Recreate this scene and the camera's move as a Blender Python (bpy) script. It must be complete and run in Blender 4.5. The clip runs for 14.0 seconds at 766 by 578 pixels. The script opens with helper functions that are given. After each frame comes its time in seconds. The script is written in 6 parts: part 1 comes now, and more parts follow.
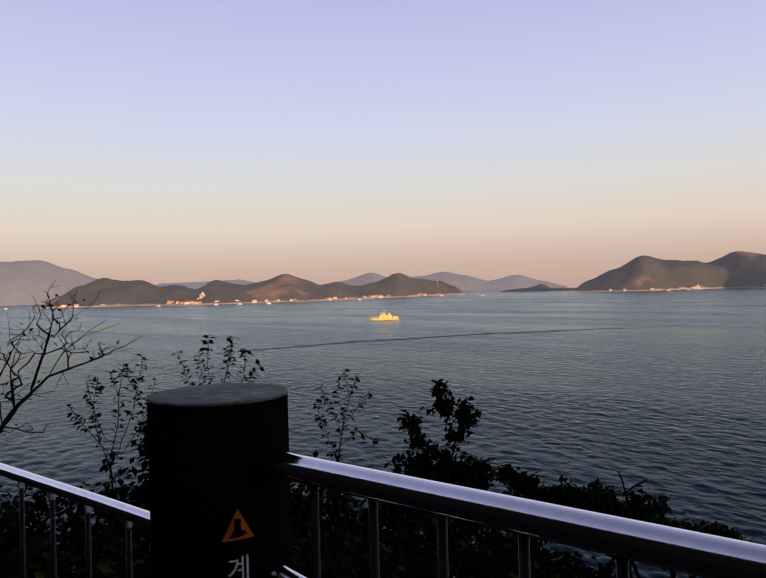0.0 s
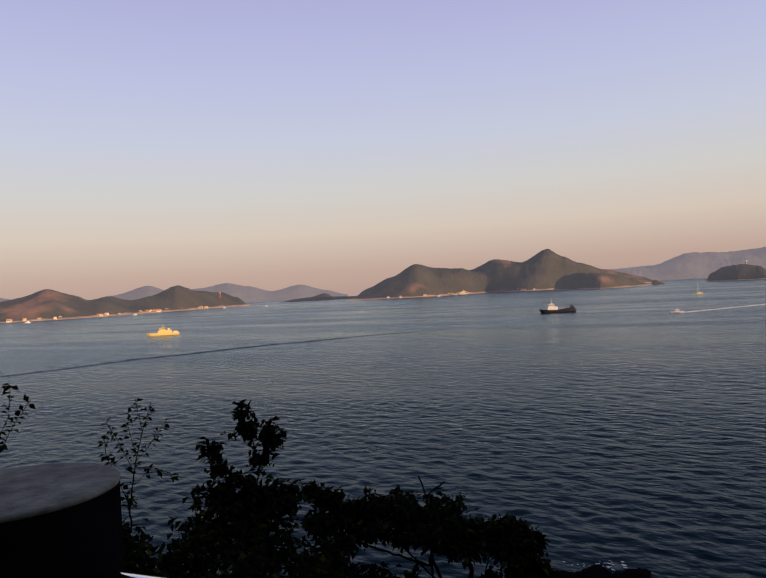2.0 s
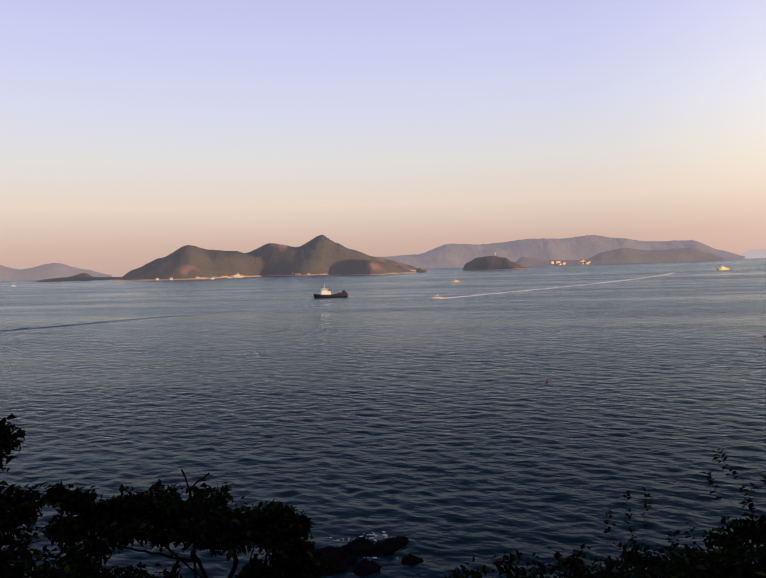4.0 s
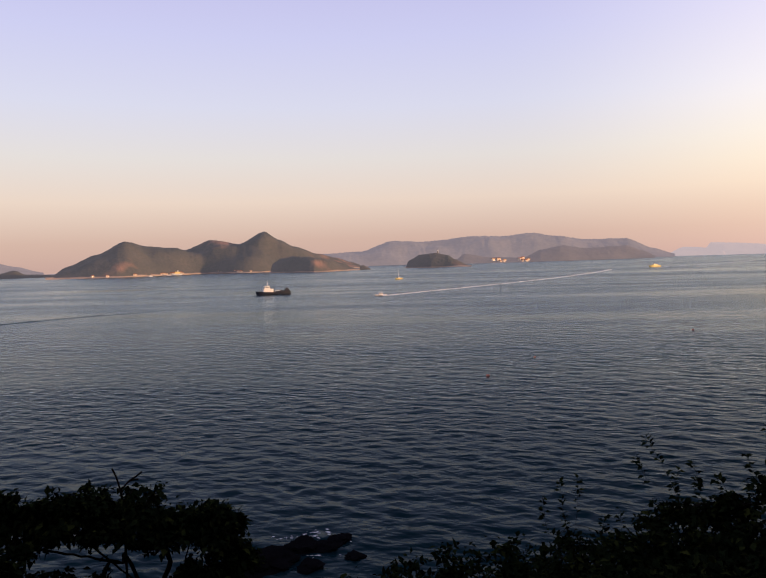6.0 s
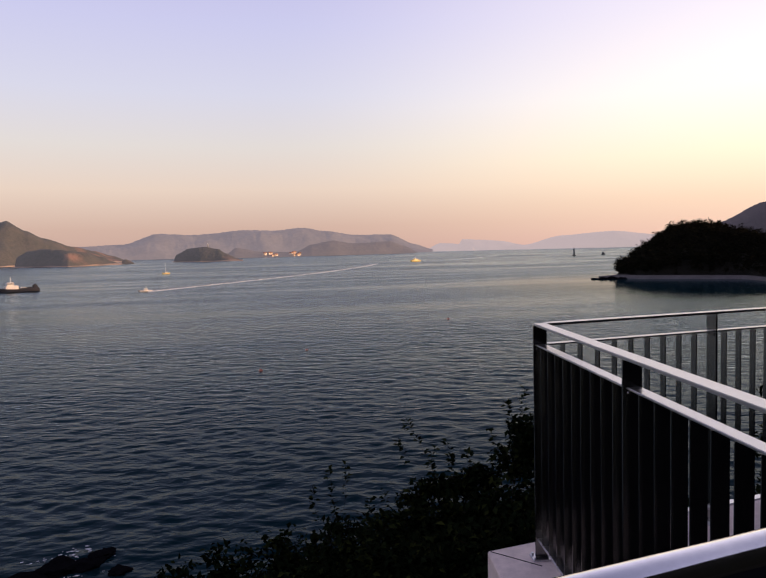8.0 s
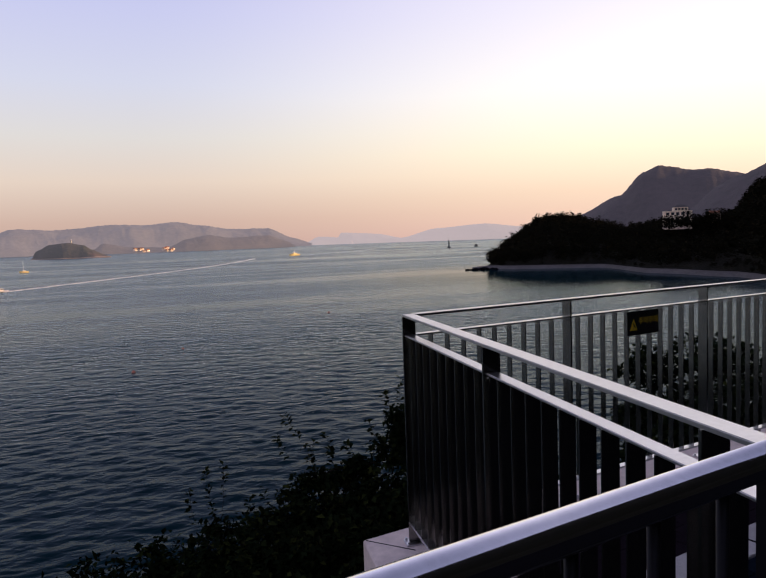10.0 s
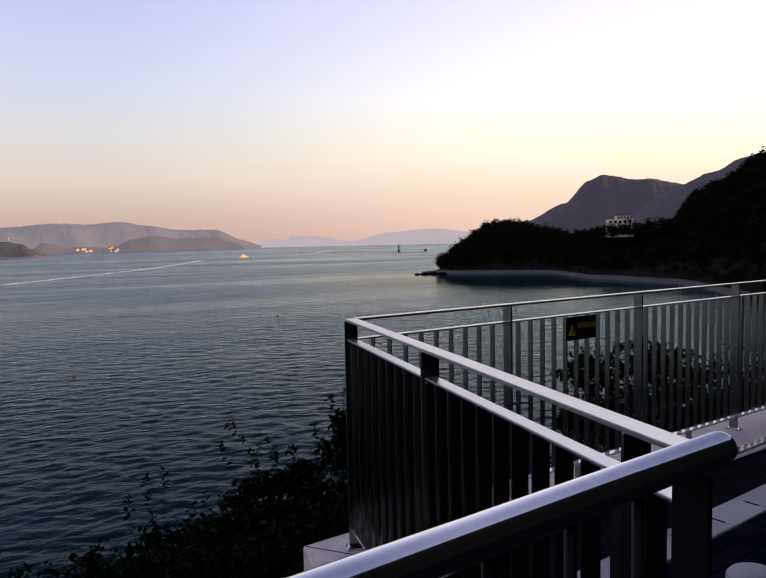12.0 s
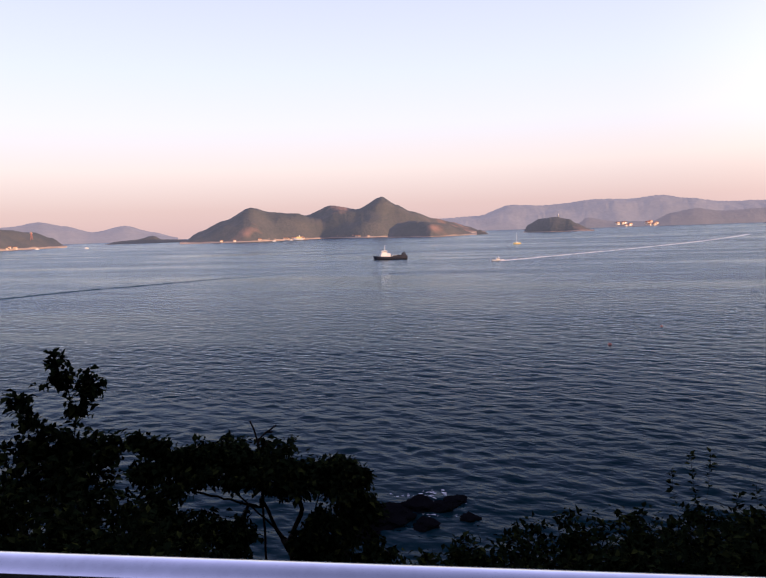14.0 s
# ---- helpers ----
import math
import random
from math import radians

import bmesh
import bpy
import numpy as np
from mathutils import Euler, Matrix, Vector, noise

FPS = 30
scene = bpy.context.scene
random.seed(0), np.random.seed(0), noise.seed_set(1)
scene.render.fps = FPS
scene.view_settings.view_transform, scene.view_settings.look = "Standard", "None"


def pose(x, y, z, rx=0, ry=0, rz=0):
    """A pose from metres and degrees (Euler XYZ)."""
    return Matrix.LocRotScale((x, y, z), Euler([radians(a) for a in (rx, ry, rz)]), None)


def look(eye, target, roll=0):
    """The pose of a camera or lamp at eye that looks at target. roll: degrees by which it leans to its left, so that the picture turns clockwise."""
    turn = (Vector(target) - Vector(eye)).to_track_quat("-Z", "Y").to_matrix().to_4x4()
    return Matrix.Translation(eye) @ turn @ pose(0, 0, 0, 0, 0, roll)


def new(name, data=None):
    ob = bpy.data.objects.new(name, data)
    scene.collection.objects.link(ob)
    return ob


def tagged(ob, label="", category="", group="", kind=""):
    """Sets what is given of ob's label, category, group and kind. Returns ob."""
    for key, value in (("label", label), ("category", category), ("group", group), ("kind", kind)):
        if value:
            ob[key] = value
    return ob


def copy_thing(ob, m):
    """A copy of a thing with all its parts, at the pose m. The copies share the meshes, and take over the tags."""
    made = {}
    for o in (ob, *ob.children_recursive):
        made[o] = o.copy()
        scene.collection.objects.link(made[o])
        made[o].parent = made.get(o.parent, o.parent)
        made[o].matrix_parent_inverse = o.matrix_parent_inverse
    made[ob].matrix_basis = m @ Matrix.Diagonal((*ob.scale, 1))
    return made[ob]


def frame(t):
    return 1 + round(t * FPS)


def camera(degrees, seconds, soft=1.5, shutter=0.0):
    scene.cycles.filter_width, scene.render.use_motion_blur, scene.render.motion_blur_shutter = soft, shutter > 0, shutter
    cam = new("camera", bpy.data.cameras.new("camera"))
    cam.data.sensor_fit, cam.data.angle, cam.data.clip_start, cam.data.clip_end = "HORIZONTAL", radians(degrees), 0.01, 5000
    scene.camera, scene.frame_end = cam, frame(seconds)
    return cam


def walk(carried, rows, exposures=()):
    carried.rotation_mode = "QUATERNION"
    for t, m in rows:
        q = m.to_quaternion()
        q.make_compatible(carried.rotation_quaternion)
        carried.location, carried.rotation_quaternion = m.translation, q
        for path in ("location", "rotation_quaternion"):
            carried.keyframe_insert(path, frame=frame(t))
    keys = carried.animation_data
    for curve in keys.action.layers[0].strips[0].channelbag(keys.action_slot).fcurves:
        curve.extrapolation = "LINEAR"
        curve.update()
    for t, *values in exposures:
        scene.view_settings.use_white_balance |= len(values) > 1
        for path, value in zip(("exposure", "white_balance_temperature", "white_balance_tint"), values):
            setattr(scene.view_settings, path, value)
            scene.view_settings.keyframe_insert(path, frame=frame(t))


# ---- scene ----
cam = camera(59.06, 14.0, soft=1.3)

# seconds, x, y, z, pitch, roll, yaw
PATH = [
    (0, 0.000, 0.000, 1.593, 0.07, -1.60, 0.00),
    (0.3, -0.044, 0.037, 1.582, -1.04, -2.98, -3.59),
    (0.5, -0.068, 0.070, 1.578, -1.89, -2.93, -5.00),
    (1, -0.085, 0.159, 1.612, 0.22, -2.64, -6.53),
    (1.5, -0.137, 0.387, 1.601, 0.04, -1.66, -8.85),
    (2, -0.157, 0.414, 1.638, 0.19, -3.16, -18.21),
    (2.5, -0.134, 0.487, 1.644, -1.53, -1.45, -24.36),
    (3, -0.081, 0.519, 1.656, -1.00, -1.34, -28.15),
    (3.5, -0.056, 0.515, 1.670, -1.49, -1.63, -33.82),
    (6, 0.065, 0.506, 1.589, -2.36, -1.71, -41.80),
    (6.5, 0.022, 0.485, 1.589, -2.57, -1.22, -46.96),
    (7, 0.035, 0.486, 1.596, -2.52, -0.68, -52.35),
    (7.5, 0.049, 0.483, 1.591, -2.96, -0.88, -56.41),
    (8, 0.095, 0.480, 1.588, -3.35, -1.38, -60.93),
    (8.5, 0.078, 0.466, 1.591, -3.04, -1.84, -64.76),
    (11, 0.146, 0.404, 1.585, -4.37, -1.24, -76.82),
    (11.5, 0.150, 0.387, 1.587, -3.84, -0.99, -79.92),
    (12, 0.128, 0.401, 1.589, -3.99, -1.12, -75.35),
    (12.5, 0.096, 0.437, 1.587, -4.33, -1.66, -61.90),
    (13, 0.038, 0.459, 1.589, -4.93, -2.07, -51.77),
    (13.5, -0.027, 0.483, 1.602, -5.39, -2.40, -42.18),
    (14, -0.107, 0.451, 1.619, -5.03, -1.89, -31.87),
]
walk(cam, [(t, pose(x, y, z, 90 + p, 0, yaw) @ pose(0, 0, 0, 0, 0, r)) for t, x, y, z, p, r, yaw in PATH],
     exposures=[(0, -0.07, 6450, 9), (0.5, -0.12, 6440, 9), (1.0, -0.08, 6440, 9), (1.5, -0.2, 6430, 9), (2.0, -0.24, 6420, 9), (2.5, -0.12, 6420, 9), (3.0, 0.0, 6430, 9), (3.5, 0.0, 6450, 10), (6.0, 0.03, 6600, 13), (8.5, 0.0, 6680, 14), (11.0, 0.0, 6300, 10), (12.5, 0.02, 6220, 12),
                (13.0, 0.18, 6150, 15), (13.5, 0.36, 6000, 17), (14.0, 0.40, 5900, 18)])

EYE = 1.6        # eye height over the deck
SEA = -20.4      # sea level under the deck
SUN_YAW, SUN_UP = -150.0, 9.0
GLOW_YAW = -122.0  # the brightest part of the low sky
WIND_YAW = -64.0   # the way the waves run
LEE = (-89.0, 415.0)  # middle of the still water under the headland: yaw, distance


def polar(yaw, r, z=0.0):
    """A place at that yaw (degrees, to the left of +y) and distance from the lookout."""
    a = radians(yaw)
    return Vector((-math.sin(a) * r, math.cos(a) * r, z))


# ---------------------------------------------------------------- world and sun
def node(tree, kind, **inputs):
    n = tree.nodes.new(kind)
    for k, v in inputs.items():
        n.inputs[k.replace("_", " ")].default_value = v
    return n


def ramp(tree, fac, stops):
    n = tree.nodes.new("ShaderNodeValToRGB")
    e = n.color_ramp.elements
    while len(e) < len(stops):
        e.new(0.5)
    for el, (p, c) in zip(e, stops):
        el.position, el.color = p, (*c, 1) if len(c) == 3 else c
    tree.links.new(fac, n.inputs[0])
    return n.outputs[0]


def maths(tree, op, a, b=None, c=None, clamp=False):
    n = tree.nodes.new("ShaderNodeMath")
    n.operation, n.use_clamp = op, clamp
    for i, v in enumerate((a, b, c)):
        if v is None:
            continue
        if isinstance(v, (int, float)):
            n.inputs[i].default_value = v
        else:
            tree.links.new(v, n.inputs[i])
    return n.outputs[0]


def blend(tree, fac, a, b, kind="MIX"):
    n = tree.nodes.new("ShaderNodeMix")
    n.data_type, n.blend_type = "RGBA", kind
    for i, v in ((0, fac), (6, a), (7, b)):
        if isinstance(v, (int, float)):
            n.inputs[i].default_value = v
        elif isinstance(v, tuple):
            n.inputs[i].default_value = (*v, 1) if len(v) == 3 else v
        else:
            tree.links.new(v, n.inputs[i])
    return n.outputs[2]


SKY_COOL = [(0.0, (0.62, 0.42, 0.37)), (0.035, (0.68, 0.48, 0.41)), (0.09, (0.86, 0.70, 0.59)), (0.15, (0.82, 0.78, 0.75)),
            (0.22, (0.74, 0.76, 0.91)), (0.31, (0.65, 0.67, 0.95)), (0.42, (0.55, 0.54, 0.87)), (0.75, (0.29, 0.29, 0.49)), (1.0, (0.15, 0.155, 0.27))]
SKY_WARM = [(0.0, (1.0, 0.64, 0.54)), (0.06, (1.16, 0.85, 0.62)), (0.12, (1.36, 1.16, 0.84)), (0.20, (1.40, 1.29, 1.15)),
            (0.30, (1.20, 1.11, 1.17)), (0.42, (1.06, 0.98, 1.16)), (0.75, (0.42, 0.40, 0.56)), (1.0, (0.16, 0.16, 0.27))]
WAVE = 1.0

world = bpy.data.worlds.new("dusk_sky")
scene.world = world
world.use_nodes = True
wt = world.node_tree
wt.nodes.clear()
w_out = wt.nodes.new("ShaderNodeOutputWorld")
w_bg = wt.nodes.new("ShaderNodeBackground")
sky = wt.nodes.new("ShaderNodeTexSky")
sky.sky_type, sky.sun_disc = "NISHITA", False
sky.sun_elevation, sky.sun_rotation = radians(SUN_UP), radians(-SUN_YAW)
way = wt.nodes.new("ShaderNodeTexCoord")
split = wt.nodes.new("ShaderNodeSeparateXYZ")
wt.links.new(way.outputs["Generated"], split.inputs[0])
up = maths(wt, "MAXIMUM", split.outputs[2], 0.0)
# the side of the sky away from the sun, horizon to zenith
cool = ramp(wt, up, SKY_COOL)
# the side near the sun
warm = ramp(wt, up, SKY_WARM)
sun_flat = polar(GLOW_YAW, 1)
along = maths(wt, "ADD", maths(wt, "MULTIPLY", split.outputs[0], sun_flat.x), maths(wt, "MULTIPLY", split.outputs[1], sun_flat.y))
side = wt.nodes.new("ShaderNodeMapRange")
side.interpolation_type = "SMOOTHSTEP"
side.inputs["From Min"].default_value, side.inputs["From Max"].default_value = 0.31, 1.02
wt.links.new(along, side.inputs["Value"])
dusk = blend(wt, side.outputs[0], cool, warm)
scaled = blend(wt, 1.0, sky.outputs[0], (0.10, 0.10, 0.10), "MULTIPLY")
both = blend(wt, 0.12, dusk, scaled)
wt.links.new(both, w_bg.inputs[0])
w_bg.inputs[1].default_value = 1.0
wt.links.new(w_bg.outputs[0], w_out.inputs[0])

sun = new("sun", bpy.data.lights.new("sun", "SUN"))
sun.data.energy, sun.data.angle, sun.data.color = 4.6, radians(0.6), (1.0, 0.60, 0.32)
sun.matrix_world = look(polar(SUN_YAW, 50, 50 * math.tan(radians(SUN_UP))), (0, 0, 0))


# ---------------------------------------------------------------- materials
def surface(name, base, rough=0.6, metal=0.0, grain=None, relief=None, spread=0.25, big=None, transmit=0.0, random_tint=0.0):
    """A principled material: base colour varied by fine grain and by large stains, with bump relief.
    grain and big are noise scales per metre; relief is (scale, height in metres)."""
    m = bpy.data.materials.new(name)
    m.use_nodes = True
    t = m.node_tree
    p = t.nodes["Principled BSDF"]
    p.inputs["Roughness"].default_value, p.inputs["Metallic"].default_value = rough, metal
    co = t.nodes.new("ShaderNodeTexCoord").outputs["Object"]
    geo = t.nodes.new("ShaderNodeNewGeometry")
    col = None
    for scale, amount in ((grain, spread), (big, spread * 0.9)):
        if not scale:
            continue
        n = node(t, "ShaderNodeTexNoise", Scale=scale, Detail=5.0, Roughness=0.6)
        t.links.new(geo.outputs["Position"], n.inputs["Vector"])
        f = maths(t, "MULTIPLY_ADD", n.outputs[0], 2 * amount * 1.6, 1 - amount * 1.6)
        col = f if col is None else maths(t, "MULTIPLY", col, f)
    if random_tint:
        info = t.nodes.new("ShaderNodeObjectInfo")
        f = maths(t, "MULTIPLY_ADD", info.outputs["Random"], 2 * random_tint, 1 - random_tint)
        col = f if col is None else maths(t, "MULTIPLY", col, f)
    if col is None:
        p.inputs["Base Color"].default_value = (*base, 1)
    else:
        c = t.nodes.new("ShaderNodeVectorMath")
        c.operation = "SCALE"
        c.inputs[0].default_value = base
        t.links.new(col, c.inputs["Scale"])
        t.links.new(c.outputs[0], p.inputs["Base Color"])
        r = maths(t, "MULTIPLY_ADD", col, -0.12, rough + 0.12, clamp=True)
        t.links.new(r, p.inputs["Roughness"])
    if relief:
        n = node(t, "ShaderNodeTexNoise", Scale=relief[0], Detail=4.0)
        t.links.new(geo.outputs["Position"], n.inputs["Vector"])
        b = node(t, "ShaderNodeBump", Strength=1.0, Distance=relief[1])
        t.links.new(n.outputs[0], b.inputs["Height"])
        t.links.new(b.outputs[0], p.inputs["Normal"])
    if transmit:
        p.inputs["Transmission Weight"].default_value = transmit
    return m


def leaf_material(name, base, tint):
    m = surface(name, base, 0.6)
    t = m.node_tree
    p = t.nodes["Principled BSDF"]
    geo = t.nodes.new("ShaderNodeNewGeometry")
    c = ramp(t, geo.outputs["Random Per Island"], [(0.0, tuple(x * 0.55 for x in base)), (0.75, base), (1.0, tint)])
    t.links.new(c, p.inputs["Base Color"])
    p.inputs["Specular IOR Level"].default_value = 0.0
    return m


def forest_material(name, dark, light, scale, haze_glow=0.0, haze_colour=(0.5, 0.45, 0.5), clearing=None):
    """Wooded land: crowns in two sizes of mottling, with bare earth in places. Haze over far land is put into its
    emission.
    """
    m = bpy.data.materials.new(name)
    m.use_nodes = True
    t = m.node_tree
    p = t.nodes["Principled BSDF"]
    p.inputs["Roughness"].default_value = 0.95
    p.inputs["Specular IOR Level"].default_value = 0.1
    geo = t.nodes.new("ShaderNodeNewGeometry")
    n1 = node(t, "ShaderNodeTexNoise", Scale=scale, Detail=6.0, Roughness=0.65)
    n2 = node(t, "ShaderNodeTexNoise", Scale=scale * 0.09, Detail=4.0)
    for n in (n1, n2):
        t.links.new(geo.outputs["Position"], n.inputs["Vector"])
    f = maths(t, "MULTIPLY_ADD", n2.outputs[0], 0.6, maths(t, "MULTIPLY", n1.outputs[0], 0.5))
    c = ramp(t, f, [(0.35, dark), (0.75, light)])
    if clearing:
        n3 = node(t, "ShaderNodeTexNoise", Scale=0.006, Detail=3.0)
        t.links.new(geo.outputs["Position"], n3.inputs["Vector"])
        k = ramp(t, n3.outputs[0], [(0.57, (0, 0, 0)), (0.66, (1, 1, 1))])
        c = blend(t, k, c, clearing)
    t.links.new(c, p.inputs["Base Color"])
    b = node(t, "ShaderNodeBump", Strength=1.0, Distance=4.0)
    t.links.new(n1.outputs[0], b.inputs["Height"])
    t.links.new(b.outputs[0], p.inputs["Normal"])
    # haze of the distance, painted as emission
    if haze_glow:
        p.inputs["Emission Color"].default_value = (*haze_colour, 1)
        p.inputs["Emission Strength"].default_value = haze_glow
    return m


def sea_material():
    m = bpy.data.materials.new("sea_water")
    m.use_nodes = True
    t = m.node_tree
    t.nodes.remove(t.nodes["Principled BSDF"])
    body = node(t, "ShaderNodeBsdfDiffuse", Color=(0.003, 0.017, 0.023, 1))
    gloss = node(t, "ShaderNodeBsdfGlossy", Color=(0.80, 0.92, 0.98, 1))
    edge = node(t, "ShaderNodeFresnel", IOR=1.27)
    mix = t.nodes.new("ShaderNodeMixShader")
    calm = node(t, "ShaderNodeFresnel", IOR=1.27)
    level = node(t, "ShaderNodeCombineXYZ", Z=1.0)
    t.links.new(level.outputs[0], calm.inputs["Normal"])
    # how much more or less a wave's face mirrors than level water; crests level off
    tilt = maths(t, "DIVIDE", edge.outputs[0], calm.outputs[0])
    tilt = maths(t, "POWER", maths(t, "DIVIDE", maths(t, "MULTIPLY", tilt, 2.5), maths(t, "ADD", tilt, 1.5)), 2.9)
    mirror = maths(t, "MULTIPLY", maths(t, "POWER", calm.outputs[0], 1.42), maths(t, "MULTIPLY", tilt, 0.78), clamp=True)
    t.links.new(body.outputs[0], mix.inputs[1])
    t.links.new(gloss.outputs[0], mix.inputs[2])
    t.links.new(mix.outputs[0], t.nodes["Material Output"].inputs["Surface"])
    geo = t.nodes.new("ShaderNodeNewGeometry")
    height = None
    # wind waves, chop and ripples: crests run across the wind
    for turn, along, across, detail, amount in ((-58, 7.0, 3.4, 2.0, 0.20), (-70, 3.6, 1.7, 2.0, 0.24), (-44, 1.8, 0.95, 2.0, 0.15), (-80, 0.8, 0.45, 2.0, 0.045)):
        mp = t.nodes.new("ShaderNodeMapping")
        mp.vector_type = "TEXTURE"
        mp.inputs["Rotation"].default_value = (0, 0, radians(turn))
        mp.inputs["Scale"].default_value = (along, across, 1)
        t.links.new(geo.outputs["Position"], mp.inputs["Vector"])
        n = node(t, "ShaderNodeTexNoise", Scale=1.0, Detail=detail, Roughness=0.45)
        t.links.new(mp.outputs[0], n.inputs["Vector"])
        h = maths(t, "MULTIPLY", n.outputs[0], amount)
        height = h if height is None else maths(t, "ADD", height, h)
    # calmer and rougher lanes
    lane = t.nodes.new("ShaderNodeMapping")
    lane.vector_type = "TEXTURE"
    lane.inputs["Rotation"].default_value = (0, 0, radians(-48))
    lane.inputs["Scale"].default_value = (300, 48, 1)
    t.links.new(geo.outputs["Position"], lane.inputs["Vector"])
    ln = node(t, "ShaderNodeTexNoise", Scale=1.0, Detail=4.0, Roughness=0.55)
    t.links.new(lane.outputs[0], ln.inputs["Vector"])
    k = ramp(t, ln.outputs[0], [(0.34, (0.45, 0.45, 0.45)), (0.60, (1.35, 1.35, 1.35))])
    # still water in the lee of the headland
    gap = t.nodes.new("ShaderNodeVectorMath")
    gap.operation = "DISTANCE"
    t.links.new(geo.outputs["Position"], gap.inputs[0])
    gap.inputs[1].default_value = polar(LEE[0], LEE[1], SEA)
    lee = t.nodes.new("ShaderNodeMapRange")
    lee.interpolation_type = "SMOOTHSTEP"
    for name, value in (("From Min", 70), ("From Max", 190), ("To Min", 0.10), ("To Max", 1.0)):
        lee.inputs[name].default_value = value
    t.links.new(gap.outputs["Value"], lee.inputs["Value"])
    # ruffled lanes mirror less than slick ones
    t.links.new(maths(t, "MULTIPLY", mirror, maths(t, "MULTIPLY_ADD", k, -0.40, 1.36), clamp=True), mix.inputs[0])
    k = maths(t, "MULTIPLY", k, lee.outputs[0])
    b = node(t, "ShaderNodeBump", Distance=WAVE)
    t.links.new(k, b.inputs["Strength"])
    t.links.new(height, b.inputs["Height"])
    for n in (body, gloss, edge):
        t.links.new(b.outputs[0], n.inputs["Normal"])
    t.links.new(maths(t, "MULTIPLY_ADD", k, 0.14, 0.05), gloss.inputs["Roughness"])
    return m


STEEL = surface("brushed_stainless_steel", (0.60, 0.60, 0.62), 0.30, 1.0, grain=60, relief=(900, 0.00008), spread=0.10, big=3)
STEEL_DULL = surface("weathered_steel_plate", (0.225, 0.22, 0.205), 0.11, 0.97, grain=25, relief=(300, 0.0002), spread=0.22, big=2.5)
# stainless bars: the dark surroundings they mirror are put into this base colour
DARK_STEEL = surface("steel_bar_in_shade", (0.010, 0.010, 0.012), 0.35, 0.0, grain=40, spread=0.1)
DARK_STEEL.node_tree.nodes["Principled BSDF"].inputs["Specular IOR Level"].default_value = 0.10
PIPE = surface("polished_steel_pipe", (0.80, 0.81, 0.83), 0.10, 1.0, grain=40, spread=0.08, big=4)
BLACK = surface("black_painted_steel", (0.004, 0.004, 0.005), 0.7, 0.0, grain=30, relief=(120, 0.0003), spread=0.25, big=4)
BLACK.node_tree.nodes["Principled BSDF"].inputs["Specular IOR Level"].default_value = 0.0
CAP = surface("dusty_concrete_cap", (0.105, 0.115, 0.095), 0.9, 0.0, grain=28, relief=(90, 0.003), spread=0.55, big=7)
CONCRETE = surface("pale_concrete", (0.74, 0.63, 0.57), 0.85, 0.0, grain=18, relief=(60, 0.002), spread=0.18, big=1.3)
PAVER = surface("dark_clay_paver", (0.0065, 0.0085, 0.0135), 0.8, 0.0, grain=30, relief=(120, 0.0015), spread=0.3, big=2, random_tint=0.3)
pt = PAVER.node_tree
pv = pt.nodes["Principled BSDF"].inputs["Base Color"]
pv_tone = ramp(pt, pt.nodes.new("ShaderNodeObjectInfo").outputs["Random"], [(0.0, (0.85, 1.0, 1.1)), (0.62, (0.9, 1.0, 1.05)), (0.72, (1.7, 0.95, 0.8)), (1.0, (1.5, 0.9, 0.8))])
pt.links.new(blend(pt, 1.0, pv.links[0].from_socket, pv_tone, "MULTIPLY"), pv)
JOINT = surface("sand_joint", (0.007, 0.007, 0.008), 0.95, 0.0, grain=60, spread=0.2)
SLOT = surface("dark_drain_slot", (0.012, 0.012, 0.012), 0.9)
GRANITE = surface("pale_granite", (0.40, 0.39, 0.38), 0.7, 0.0, grain=120, relief=(150, 0.0008), spread=0.2, big=2, random_tint=0.08)
ORANGE = surface("orange_reflective_film", (0.60, 0.12, 0.015), 0.5, 0.0, grain=80, spread=0.1)
YELLOW = surface("yellow_film", (0.80, 0.55, 0.03), 0.45)
WHITE_FILM = surface("white_film", (0.75, 0.75, 0.73), 0.5)
SIGN_BLACK = surface("black_sign_board", (0.012, 0.012, 0.012), 0.35, grain=20, spread=0.15)
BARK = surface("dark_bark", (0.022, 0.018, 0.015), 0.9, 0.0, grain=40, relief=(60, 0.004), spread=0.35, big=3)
# leaf colours far below living green: the slope's deep shade is put into them
LEAF = leaf_material("shade_dark_evergreen_leaf", (0.009, 0.015, 0.006), (0.030, 0.036, 0.009))
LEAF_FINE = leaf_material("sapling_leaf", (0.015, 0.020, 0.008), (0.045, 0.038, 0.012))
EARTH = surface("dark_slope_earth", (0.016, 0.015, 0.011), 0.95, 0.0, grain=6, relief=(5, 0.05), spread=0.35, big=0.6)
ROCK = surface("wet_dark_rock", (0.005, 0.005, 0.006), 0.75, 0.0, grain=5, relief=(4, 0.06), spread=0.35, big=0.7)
FOAM = surface("sea_foam", (0.70, 0.70, 0.71), 0.8, 0.0, grain=2, spread=0.15)
SHORE = surface("pale_shore_rock", (0.44, 0.34, 0.26), 0.9, 0.0, grain=0.3, relief=(0.4, 0.6), spread=0.35, big=0.03)
SEAWALL = surface("grey_seawall", (0.12, 0.112, 0.105), 0.9, 0.0, grain=0.8, relief=(1.0, 0.1), spread=0.25, big=0.1)
